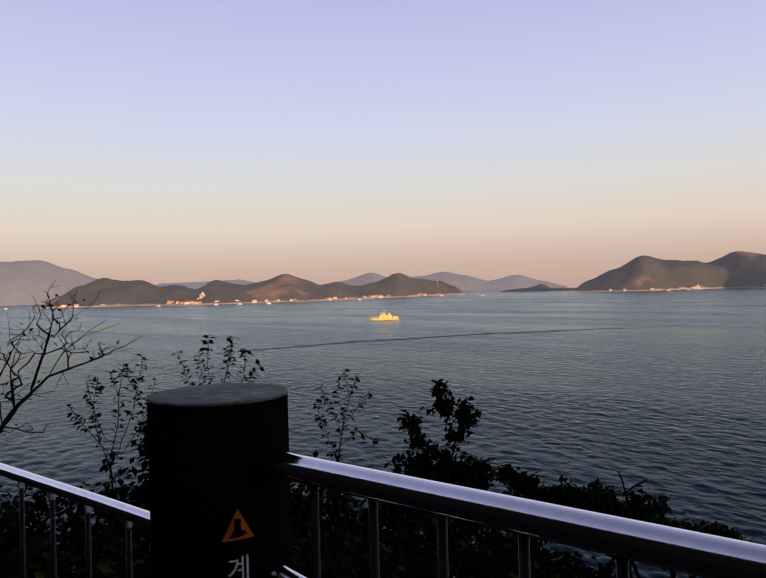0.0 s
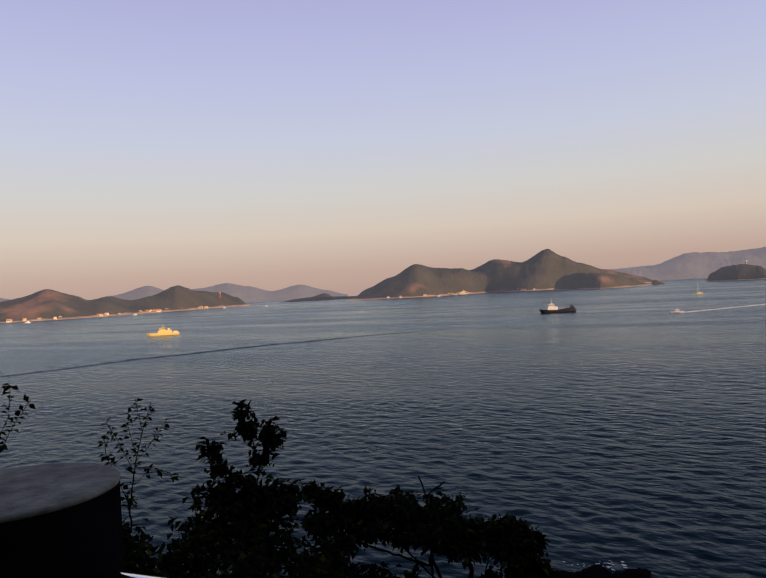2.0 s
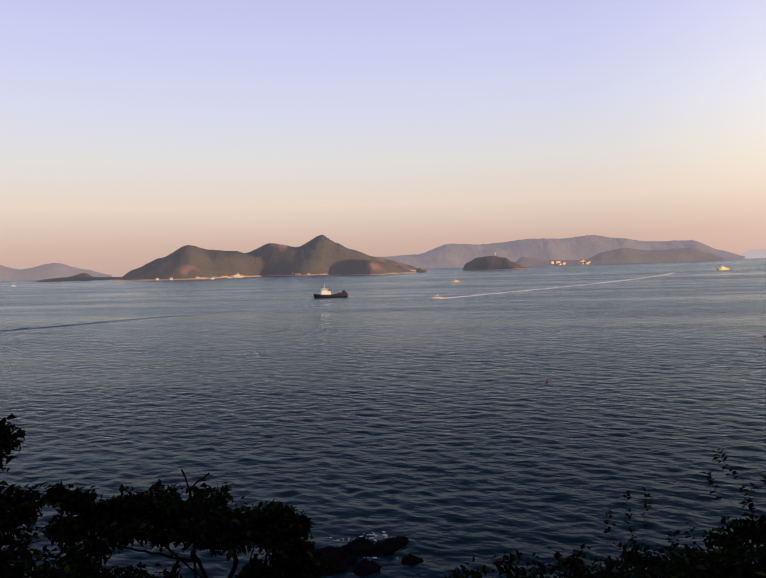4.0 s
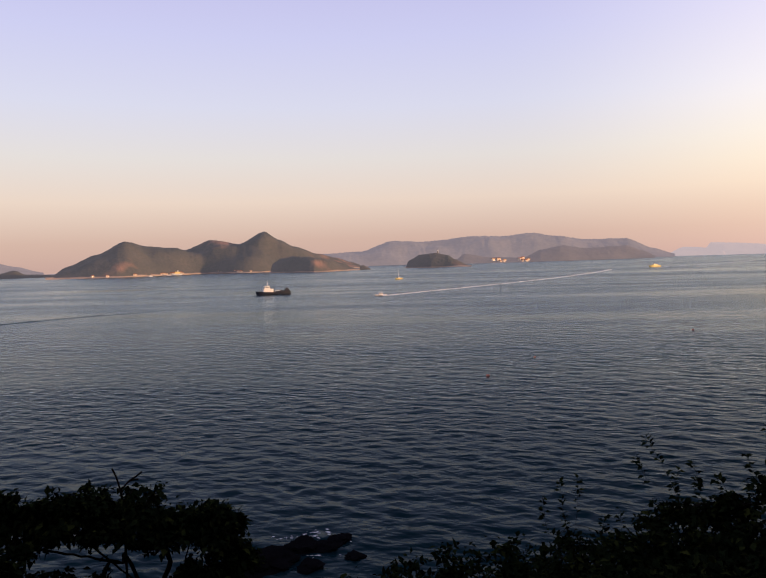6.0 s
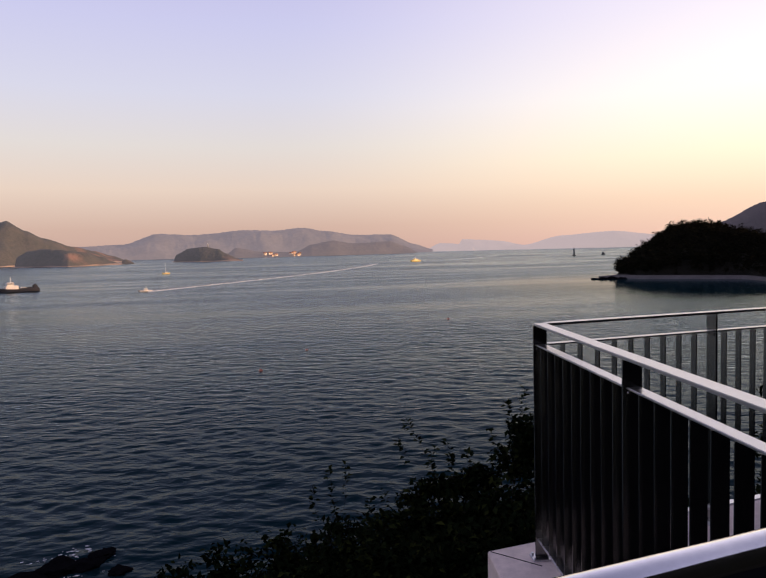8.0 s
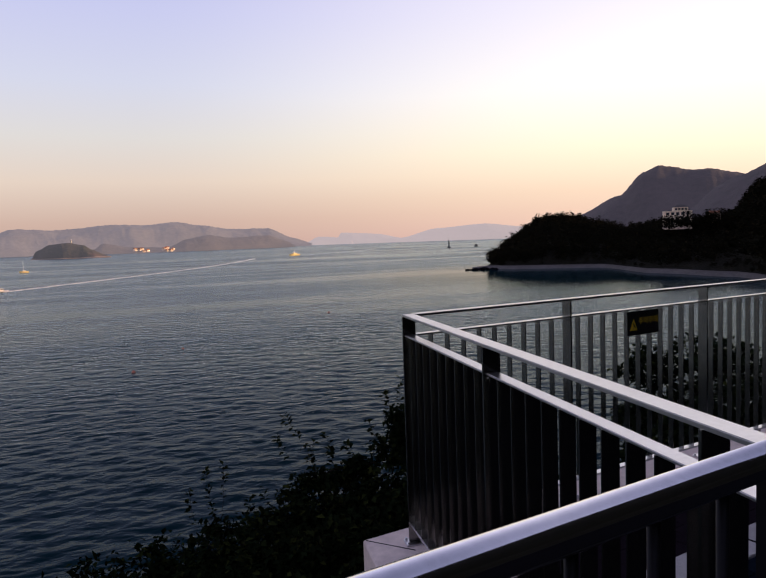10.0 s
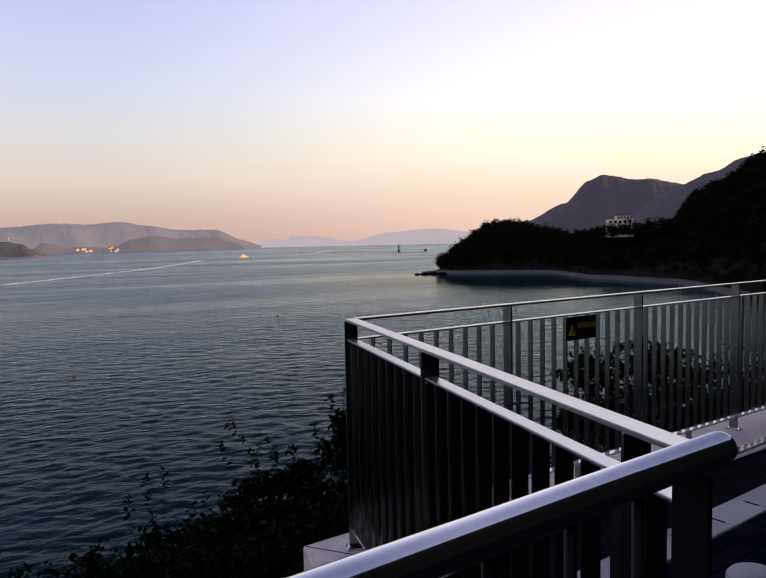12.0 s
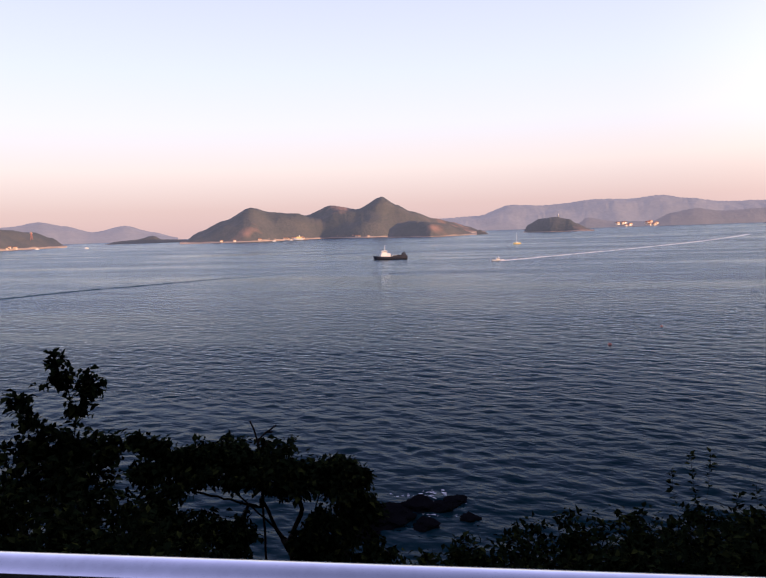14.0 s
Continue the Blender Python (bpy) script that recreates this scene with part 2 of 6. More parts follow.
HULL_DARK = surface("dark_blue_hull", (0.014, 0.018, 0.032), 0.45, 0.0, grain=0.6, spread=0.3)
HULL_WHITE = surface("white_ship_paint", (0.78, 0.76, 0.70), 0.45, 0.0, grain=0.8, spread=0.08)
DECK_RED = surface("red_oxide_deck", (0.20, 0.07, 0.05), 0.7, 0.0, grain=1.2, spread=0.2)
GLASS_DARK = surface("dark_cabin_glass", (0.02, 0.025, 0.03), 0.12)
# pale ship paint with the gold of the low sun put into its colour
GOLD = surface("sun_gilded_ship_paint", (0.90, 0.70, 0.26), 0.35, 0.0, grain=0.8, spread=0.1)
WALL_WHITE = surface("white_render", (0.80, 0.66, 0.50), 0.85, 0.0, grain=0.9, spread=0.1, big=0.2, random_tint=0.12)
ROOF_RUST = surface("rust_roof_tile", (0.34, 0.13, 0.06), 0.8, 0.0, grain=1.5, spread=0.25, random_tint=0.25)
PYLON_RED = surface("red_white_mast_paint", (0.62, 0.22, 0.14), 0.6, 0.0, grain=0.3, spread=0.2)
# island woods, with grey haze over the water put into the emission
FOREST = forest_material("hazed_island_wood", (0.045, 0.050, 0.042), (0.115, 0.100, 0.078), 0.12, haze_glow=0.070, haze_colour=(0.68, 0.66, 0.74), clearing=(0.26, 0.15, 0.10))
# near hillside woods: part of the evening shade is put into this dark colour
FOREST_NEAR = forest_material("shaded_headland_wood", (0.008, 0.009, 0.006), (0.022, 0.020, 0.012), 0.5)
# far ranges: the pale and violet haze over them is painted as emission
FAR = forest_material("distant_range", (0.06, 0.06, 0.055), (0.14, 0.13, 0.11), 0.05, haze_glow=0.24, haze_colour=(0.78, 0.68, 0.76))
FRONT = forest_material("hazy_hills", (0.05, 0.05, 0.05), (0.11, 0.10, 0.09), 0.05, haze_glow=0.18, haze_colour=(0.80, 0.68, 0.72))
FARTHEST = forest_material("faint_range", (0.06, 0.06, 0.06), (0.10, 0.09, 0.09), 0.04, haze_glow=0.56, haze_colour=(0.86, 0.72, 0.72))
MOUNTAIN = forest_material("dusky_mountain", (0.025, 0.025, 0.025), (0.06, 0.05, 0.05), 0.05, haze_glow=0.042, haze_colour=(0.74, 0.66, 0.90))
# hillside crowns, darkened in colour to stand for the shade they lie in
CROWN = leaf_material("shaded_hillside_crowns", (0.014, 0.014, 0.009), (0.026, 0.020, 0.010))
for dull in (EARTH, PAVER, ROCK, JOINT, BARK, SHORE, SEAWALL, SLOT):
    dull.node_tree.nodes["Principled BSDF"].inputs["Specular IOR Level"].default_value = 0.0
WATER = sea_material()


# ---------------------------------------------------------------- mesh helpers
def part(name, bm, material, parent=None, label=""):
    """Links a bmesh as one mesh object, under a thing or a part."""
    me = bpy.data.meshes.new(name)
    bm.to_mesh(me)
    bm.free()
    me.materials.append(material)
    ob = new(name, me)
    if parent is not None:
        ob.parent = parent
    if label:
        ob["label"] = label
    return ob


def raw(name, verts, faces, material, parent=None, label="", smooth=False):
    me = bpy.data.meshes.new(name)
    me.from_pydata([tuple(v) for v in verts], [], [tuple(int(i) for i in f) for f in faces])
    me.materials.append(material)
    if smooth:
        me.polygons.foreach_set("use_smooth", [True] * len(me.polygons))
    me.update()
    ob = new(name, me)
    if parent is not None:
        ob.parent = parent
    if label:
        ob["label"] = label
    return ob


def again(ob, name, m, parent):
    """A further piece on the same mesh."""
    o = new(name, ob.data)
    o.parent = parent
    o.matrix_basis = m
    return o


def thing(name, label, category, at=(0, 0, 0), group="", kind="", turn=0.0):
    e = new(name)
    e.empty_display_size = 0.2
    e.matrix_world = Matrix.Translation(at) @ Matrix.Rotation(radians(turn), 4, "Z")
    return tagged(e, label, category, group, kind)


def box(x0, x1, y0, y1, z0, z1, bevel=0.0, bm=None, m=None):
    out = bm or bmesh.new()
    r = bmesh.ops.create_cube(out, size=1.0)
    mat = Matrix.Translation(((x0 + x1) / 2, (y0 + y1) / 2, (z0 + z1) / 2)) @ Matrix.Diagonal((x1 - x0, y1 - y0, z1 - z0, 1))
    bmesh.ops.transform(out, verts=r["verts"], matrix=(m @ mat) if m else mat)
    if bevel:
        es = {e for v in r["verts"] for e in v.link_edges}
        bmesh.ops.bevel(out, geom=list(es), offset=bevel, segments=2, affect="EDGES")
    return out


def tube(points, radii, sides=10, caps=True, bm=None):
    """A round tube along points."""
    out = bm or bmesh.new()
    rings = []
    pts = [Vector(p) for p in points]
    for i, p in enumerate(pts):
        d = (pts[min(i + 1, len(pts) - 1)] - pts[max(i - 1, 0)]).normalized()
        side = d.cross(Vector((0, 0, 1)))
        side = side.normalized() if side.length > 1e-4 else Vector((1, 0, 0))
        upw = side.cross(d)
        r = radii[i] if isinstance(radii, (list, tuple)) else radii
        rings.append([out.verts.new(p + (side * math.cos(a) + upw * math.sin(a)) * r)
                      for a in (math.tau * k / sides for k in range(sides))])
    for a, b in zip(rings, rings[1:]):
        for k in range(sides):
            f = out.faces.new((a[k], a[(k + 1) % sides], b[(k + 1) % sides], b[k]))
            f.smooth = True
    if caps:
        out.faces.new(rings[0][::-1])
        out.faces.new(rings[-1])
    return out


def lathe(profile, sides=48, bm=None, at=(0, 0, 0)):
    """A turned solid from (radius, z) pairs."""
    out = bm or bmesh.new()
    at = Vector(at)
    rings = [[out.verts.new(at + Vector((r * math.cos(a), r * math.sin(a), z))) for a in (math.tau * k / sides for k in range(sides))]
             for r, z in profile]
    for a, b in zip(rings, rings[1:]):
        for k in range(sides):
            out.faces.new((a[k], a[(k + 1) % sides], b[(k + 1) % sides], b[k])).smooth = True
    out.faces.new(rings[0][::-1])
    out.faces.new(rings[-1])
    return out


def smooth_line(knots, x):
    """Eased interpolation through (x, value) knots."""
    ks = sorted(knots)
    xs, ys = np.array([k[0] for k in ks]), np.array([k[1] for k in ks])
    x = np.clip(x, xs[0], xs[-1])
    i = np.clip(np.searchsorted(xs, x) - 1, 0, len(xs) - 2)
    f = (x - xs[i]) / (xs[i + 1] - xs[i])
    f = f * 0.35 + (f * f * (3 - 2 * f)) * 0.65
    return ys[i] + (ys[i + 1] - ys[i]) * f


# ---------------------------------------------------------------- sea
def wave_train(seed=17, count=64):
    """Wind waves as trains of (wavelength, direction, slope, phase)."""
    rnd = random.Random(seed)
    trains = []
    for i in range(count):
        length = 1.0 * (5.0 / 1.0) ** ((i + rnd.random()) / count)
        slope = 0.020 * (1.2 if length < 2.6 else 0.75)
        trains.append((length, radians(WIND_YAW + rnd.gauss(0, 36)), slope, rnd.random() * math.tau))
    return trains


def build_sea():
    """One sheet to the horizon: real wind waves near the lookout, smooth far off, where the surface relief takes over."""
    rings = np.concatenate([[8, 14, 20, 26], np.geomspace(32, 400, 430), np.geomspace(460, 4990, 38)])
    yaws = np.radians(np.concatenate([np.arange(38, -114, -0.25), np.arange(-114, -322, -4.0)]))
    cols = len(yaws)
    x = -np.sin(yaws)[None, :] * rings[:, None]
    y = np.cos(yaws)[None, :] * rings[:, None]
    cell = np.gradient(rings)[:, None]
    z = np.zeros_like(x)
    lx, ly = -math.sin(radians(LEE[0])) * LEE[1], math.cos(radians(LEE[0])) * LEE[1]
    for length, way_, slope, phase in wave_train():
        k = math.tau / length
        fade = np.clip((length / cell - 2.2) / 2.5, 0, 1)
        z += fade * slope / k * np.sin(k * (-math.sin(way_) * x + math.cos(way_) * y) + phase)
    z *= np.clip((np.hypot(x - lx, y - ly) - 70) / 120, 0.1, 1)
    z[:, yaws < radians(-114)] = 0
    verts = [(0, 0, SEA)] + list(zip(x.ravel(), y.ravel(), (z + SEA).ravel()))
    faces = [(0, 1 + (k + 1) % cols, 1 + k) for k in range(cols)]
    for i in range(len(rings) - 1):
        a, b = 1 + i * cols, 1 + (i + 1) * cols
        faces += [(a + k, a + (k + 1) % cols, b + (k + 1) % cols, b + k) for k in range(cols)]
    ob = raw("water", verts, faces, WATER, smooth=True)
    return tagged(ob, "calm blue-grey sea with small wind waves and slick lanes", "sea", kind="structure")


build_sea()


# ---------------------------------------------------------------- islands and ranges
def land(name, label, ridge, shore, depth, material, kind="structure", category="island", crest=0.5, rough=0.10, lumps=2.0,
         step=0.12, rows=26, beach=None, end_taper=1.2, seed=0.0):
    """Hilly land in the sea. ridge: (yaw, degrees over the horizon) of its summits and saddles; shore: (yaw, distance) of the near shore;
    depth: from shore to shore. beach: a low pale rim of rock along the near shore."""
    y0, y1 = min(k[0] for k in ridge), max(k[0] for k in ridge)
    cols = int((y1 - y0) / step) + 2
    yaws = np.linspace(y0, y1, cols)
    el = smooth_line(ridge, yaws)
    near = smooth_line(shore, yaws)
    verts, faces = [], []
    for j, (yw, e, r0) in enumerate(zip(yaws, el, near)):
        end = min(1.0, min(yw - y0, y1 - yw) / end_taper + 0.05)
        end = math.sqrt(max(end, 0.0))
        dep = depth * (0.35 + 0.65 * end)
        top = (r0 + dep * crest) * math.tan(radians(e)) + EYE - SEA
        for i in range(rows + 1):
            s = i / rows
            r = r0 + dep * s
            x = s / crest if s < crest else (1 - s) / (1 - crest)
            shape = math.sin(x * math.pi / 2) ** 0.85 if x > 0 else 0.0
            p = polar(yw, r)
            n = noise.fractal(Vector((p.x * 0.006 + seed, p.y * 0.006, seed)), 0.9, 2.1, 4)
            spur = 1 + rough * n * 2.2 * (1 - x) * 1.3
            z = top * shape * spur
            z += lumps * noise.noise(Vector((p.x * 0.11, p.y * 0.11, seed))) * min(1.0, x * 4)
            wob = 14 * noise.noise(Vector((p.x * 0.01 + 5, p.y * 0.01, seed))) * (1 - x)
            q = polar(yw, r + wob)
            verts.append((q.x, q.y, SEA - 0.6 + max(z, 0.0) if i not in (0, rows) else SEA - 2.0))
    for j in range(cols - 1):
        for i in range(rows):
            a = j * (rows + 1) + i
            b = a + rows + 1
            faces.append((a, a + 1, b + 1, b))
    ob = raw(name, verts, faces, material, smooth=True)
    tagged(ob, label, category, kind=kind)
    if beach:
        bv, bf = [], []
        for j, (yw, r0) in enumerate(zip(yaws, near)):
            p = polar(yw, r0)
            wob = 14 * noise.noise(Vector((p.x * 0.01 + 5, p.y * 0.01, seed)))
            h = beach * (0.55 + 0.9 * abs(noise.noise(Vector((p.x * 0.02, p.y * 0.02, 3.0)))))
            for dr, hz in ((-8, -1.0), (-5, 0.5 * h), (4, h), (16, h + 1.5), (24, -1.0)):
                q = polar(yw, r0 + wob + dr)
                bv.append((q.x, q.y, SEA + hz + 0.5 * noise.noise(Vector((q.x * 0.1, q.y * 0.1, 0)))))
        for j in range(cols - 1):
            for i in range(4):
                a = j * 5 + i
                bf.append((a, a + 1, a + 6, a + 5))
        raw("shore", bv, bf, SHORE, parent=ob, label="pale bare rock and concrete along the waterline")
    return ob


LEFT_SHORE = [(27.1, 1830), (22, 1750), (15.5, 1560), (6, 1600), (-1, 1850), (-7.0, 2210)]
RIGHT_SHORE = [(-15.3, 1950), (-20.4, 1880), (-24.5, 2000), (-27, 2080), (-30.2, 1980), (-34, 2050), (-40, 2450)]
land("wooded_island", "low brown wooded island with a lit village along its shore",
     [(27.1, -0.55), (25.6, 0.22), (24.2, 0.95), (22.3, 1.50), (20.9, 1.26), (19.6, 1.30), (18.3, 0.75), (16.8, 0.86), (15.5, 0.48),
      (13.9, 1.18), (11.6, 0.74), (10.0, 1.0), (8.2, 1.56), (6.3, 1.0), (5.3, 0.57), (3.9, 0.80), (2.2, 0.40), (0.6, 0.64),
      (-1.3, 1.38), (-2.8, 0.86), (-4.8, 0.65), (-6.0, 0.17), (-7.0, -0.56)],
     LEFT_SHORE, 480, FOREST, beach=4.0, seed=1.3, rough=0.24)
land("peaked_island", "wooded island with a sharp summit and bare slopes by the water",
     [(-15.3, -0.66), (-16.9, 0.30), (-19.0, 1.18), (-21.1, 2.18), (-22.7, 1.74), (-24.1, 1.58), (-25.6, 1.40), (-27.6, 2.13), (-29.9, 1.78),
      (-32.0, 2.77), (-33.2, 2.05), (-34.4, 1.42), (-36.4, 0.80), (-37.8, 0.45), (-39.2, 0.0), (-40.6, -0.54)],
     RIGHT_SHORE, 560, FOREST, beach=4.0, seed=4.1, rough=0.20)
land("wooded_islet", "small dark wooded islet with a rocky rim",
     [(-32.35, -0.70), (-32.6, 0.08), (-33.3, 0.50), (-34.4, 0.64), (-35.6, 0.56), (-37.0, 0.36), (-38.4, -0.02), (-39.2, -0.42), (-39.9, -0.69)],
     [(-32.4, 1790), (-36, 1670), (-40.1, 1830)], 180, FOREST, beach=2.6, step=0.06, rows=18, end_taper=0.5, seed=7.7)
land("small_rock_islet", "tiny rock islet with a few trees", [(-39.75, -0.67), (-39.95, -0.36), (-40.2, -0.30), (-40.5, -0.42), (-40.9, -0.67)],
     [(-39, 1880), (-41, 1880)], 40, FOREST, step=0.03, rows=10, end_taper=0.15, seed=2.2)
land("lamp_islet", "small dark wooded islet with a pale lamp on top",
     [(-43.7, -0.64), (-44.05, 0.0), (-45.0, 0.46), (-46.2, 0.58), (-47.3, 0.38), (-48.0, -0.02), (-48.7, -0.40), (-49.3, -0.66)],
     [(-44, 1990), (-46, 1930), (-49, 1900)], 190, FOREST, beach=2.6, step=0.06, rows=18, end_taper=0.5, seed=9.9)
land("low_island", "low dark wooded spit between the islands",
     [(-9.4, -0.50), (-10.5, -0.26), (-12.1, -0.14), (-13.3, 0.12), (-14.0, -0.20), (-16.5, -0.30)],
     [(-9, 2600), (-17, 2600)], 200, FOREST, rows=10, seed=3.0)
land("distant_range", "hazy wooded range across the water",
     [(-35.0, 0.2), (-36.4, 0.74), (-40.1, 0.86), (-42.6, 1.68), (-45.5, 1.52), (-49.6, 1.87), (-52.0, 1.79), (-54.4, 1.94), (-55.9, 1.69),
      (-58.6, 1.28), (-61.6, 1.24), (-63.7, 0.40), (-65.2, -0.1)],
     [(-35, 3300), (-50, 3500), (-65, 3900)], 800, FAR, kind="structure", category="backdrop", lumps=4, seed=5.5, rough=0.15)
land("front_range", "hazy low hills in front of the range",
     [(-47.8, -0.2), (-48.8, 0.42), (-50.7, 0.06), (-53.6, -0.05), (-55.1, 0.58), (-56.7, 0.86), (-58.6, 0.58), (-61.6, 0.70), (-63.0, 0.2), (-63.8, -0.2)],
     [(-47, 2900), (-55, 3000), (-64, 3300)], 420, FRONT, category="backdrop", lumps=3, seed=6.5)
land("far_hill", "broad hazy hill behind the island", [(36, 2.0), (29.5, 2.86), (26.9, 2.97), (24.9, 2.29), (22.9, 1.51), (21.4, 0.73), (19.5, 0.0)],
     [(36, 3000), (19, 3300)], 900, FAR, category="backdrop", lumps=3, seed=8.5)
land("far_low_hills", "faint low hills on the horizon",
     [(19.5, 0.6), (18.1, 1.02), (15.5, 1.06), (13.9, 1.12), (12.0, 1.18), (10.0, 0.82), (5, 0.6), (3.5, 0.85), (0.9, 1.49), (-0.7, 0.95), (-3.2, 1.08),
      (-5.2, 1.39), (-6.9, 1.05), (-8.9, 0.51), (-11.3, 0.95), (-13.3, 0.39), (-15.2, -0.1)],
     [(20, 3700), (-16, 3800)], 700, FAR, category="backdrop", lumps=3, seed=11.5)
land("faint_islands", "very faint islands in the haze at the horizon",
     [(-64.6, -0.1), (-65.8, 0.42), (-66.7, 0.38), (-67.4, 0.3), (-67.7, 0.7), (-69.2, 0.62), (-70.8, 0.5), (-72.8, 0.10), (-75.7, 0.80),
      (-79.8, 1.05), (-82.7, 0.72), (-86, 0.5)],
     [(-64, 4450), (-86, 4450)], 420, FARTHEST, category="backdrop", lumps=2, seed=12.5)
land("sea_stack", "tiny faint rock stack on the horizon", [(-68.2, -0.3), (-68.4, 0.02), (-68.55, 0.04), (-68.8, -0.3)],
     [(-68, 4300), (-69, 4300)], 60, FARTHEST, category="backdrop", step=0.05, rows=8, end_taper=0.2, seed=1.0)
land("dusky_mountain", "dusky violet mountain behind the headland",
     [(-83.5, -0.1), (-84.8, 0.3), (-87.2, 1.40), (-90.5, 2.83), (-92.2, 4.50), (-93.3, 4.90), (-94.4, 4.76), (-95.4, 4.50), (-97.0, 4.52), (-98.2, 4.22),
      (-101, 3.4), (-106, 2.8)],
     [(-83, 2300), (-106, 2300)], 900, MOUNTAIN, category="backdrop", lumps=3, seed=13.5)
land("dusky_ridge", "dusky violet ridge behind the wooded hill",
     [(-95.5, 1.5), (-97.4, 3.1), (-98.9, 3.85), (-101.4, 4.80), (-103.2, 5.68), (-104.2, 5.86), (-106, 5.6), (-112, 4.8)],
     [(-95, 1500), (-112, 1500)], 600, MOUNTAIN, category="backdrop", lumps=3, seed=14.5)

# ---------------------------------------------------------------- near headland and hillside
# beyond yaw -112 the hill is unseen, added high to shade the lookout
HILL_TOP = [(-79.9, -2.6), (-80.4, -2.1), (-81.9, -0.9), (-84.0, 0.45), (-85.2, 0.80), (-87.2, 0.75), (-89.6, 0.20), (-90.6, -0.25), (-92.8, 0.0), (-96.3, 0.1),
            (-98.5, 0.6), (-100.2, 2.5), (-102.1, 3.4), (-105.2, 5.0), (-109.3, 5.9), (-114, 9.0), (-120, 11.5), (-128, 14.0), (-138, 20.0), (-150, 38.0), (-170, 46.0), (-200, 44.0), (-222, 40.0), (-250, 34.0), (-275, 26.0), (-284, 12.0), (-288, 2.0)]
HILL_SHORE = [(-79.9, 470), (-82, 455), (-88.8, 450), (-92.8, 385), (-98.5, 350), (-104, 270), (-110, 150), (-120, 60), (-140, 22), (-180, 16), (-225, 14), (-260, 13), (-288, 15)]
HILL_DEPTH = [(-79.9, 60), (-84, 170), (-92, 260), (-100, 300), (-110, 320), (-120, 180), (-130, 90), (-180, 45), (-225, 40), (-260, 30), (-288, 20)]


def hill_place(yw, s):
    """The hillside's surface at a yaw, s of the way from its shore to its crest."""
    r0 = float(smooth_line(HILL_SHORE, yw))
    r = r0 + float(smooth_line(HILL_DEPTH, yw)) * s
    rc = r0 + float(smooth_line(HILL_DEPTH, yw))
    top = rc * math.tan(radians(float(smooth_line(HILL_TOP, yw)))) + EYE - SEA
    p = polar(yw, r)
    foot = 1.5 if yw > -112 else -1.0 - SEA
    z = foot + (top - foot) * math.sin(min(s, 1) * math.pi / 2) ** 0.8
    z += 3.0 * noise.fractal(Vector((p.x * 0.02, p.y * 0.02, 2.0)), 1.0, 2.0, 3) * min(1.0, s * 3)
    return Vector((p.x, p.y, SEA + z))


def build_hillside():
    yaws = np.arange(-79.9, -288.1, -0.5)
    rows = 18
    verts, faces = [], []
    for yw in yaws:
        p = polar(yw, float(smooth_line(HILL_SHORE, yw)) - 4, SEA - 2 if yw > -112 else -1.5)
        verts.append(p)
        for i in range(rows + 1):
            verts.append(hill_place(float(yw), i / rows))
        r = float(smooth_line(HILL_SHORE, yw) + smooth_line(HILL_DEPTH, yw)) + 150
        verts.append(polar(yw, r, SEA - 2))
    n = rows + 3
    for j in range(len(yaws) - 1):
        for i in range(n - 1):
            a = j * n + i
            faces.append((a, a + n, a + n + 1, a + 1))
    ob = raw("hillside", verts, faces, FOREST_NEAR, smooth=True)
    tagged(ob, "dark wooded headland and hillside, raised unseen behind the lookout to shade it", "hillside", kind="structure")
    return ob


build_hillside()


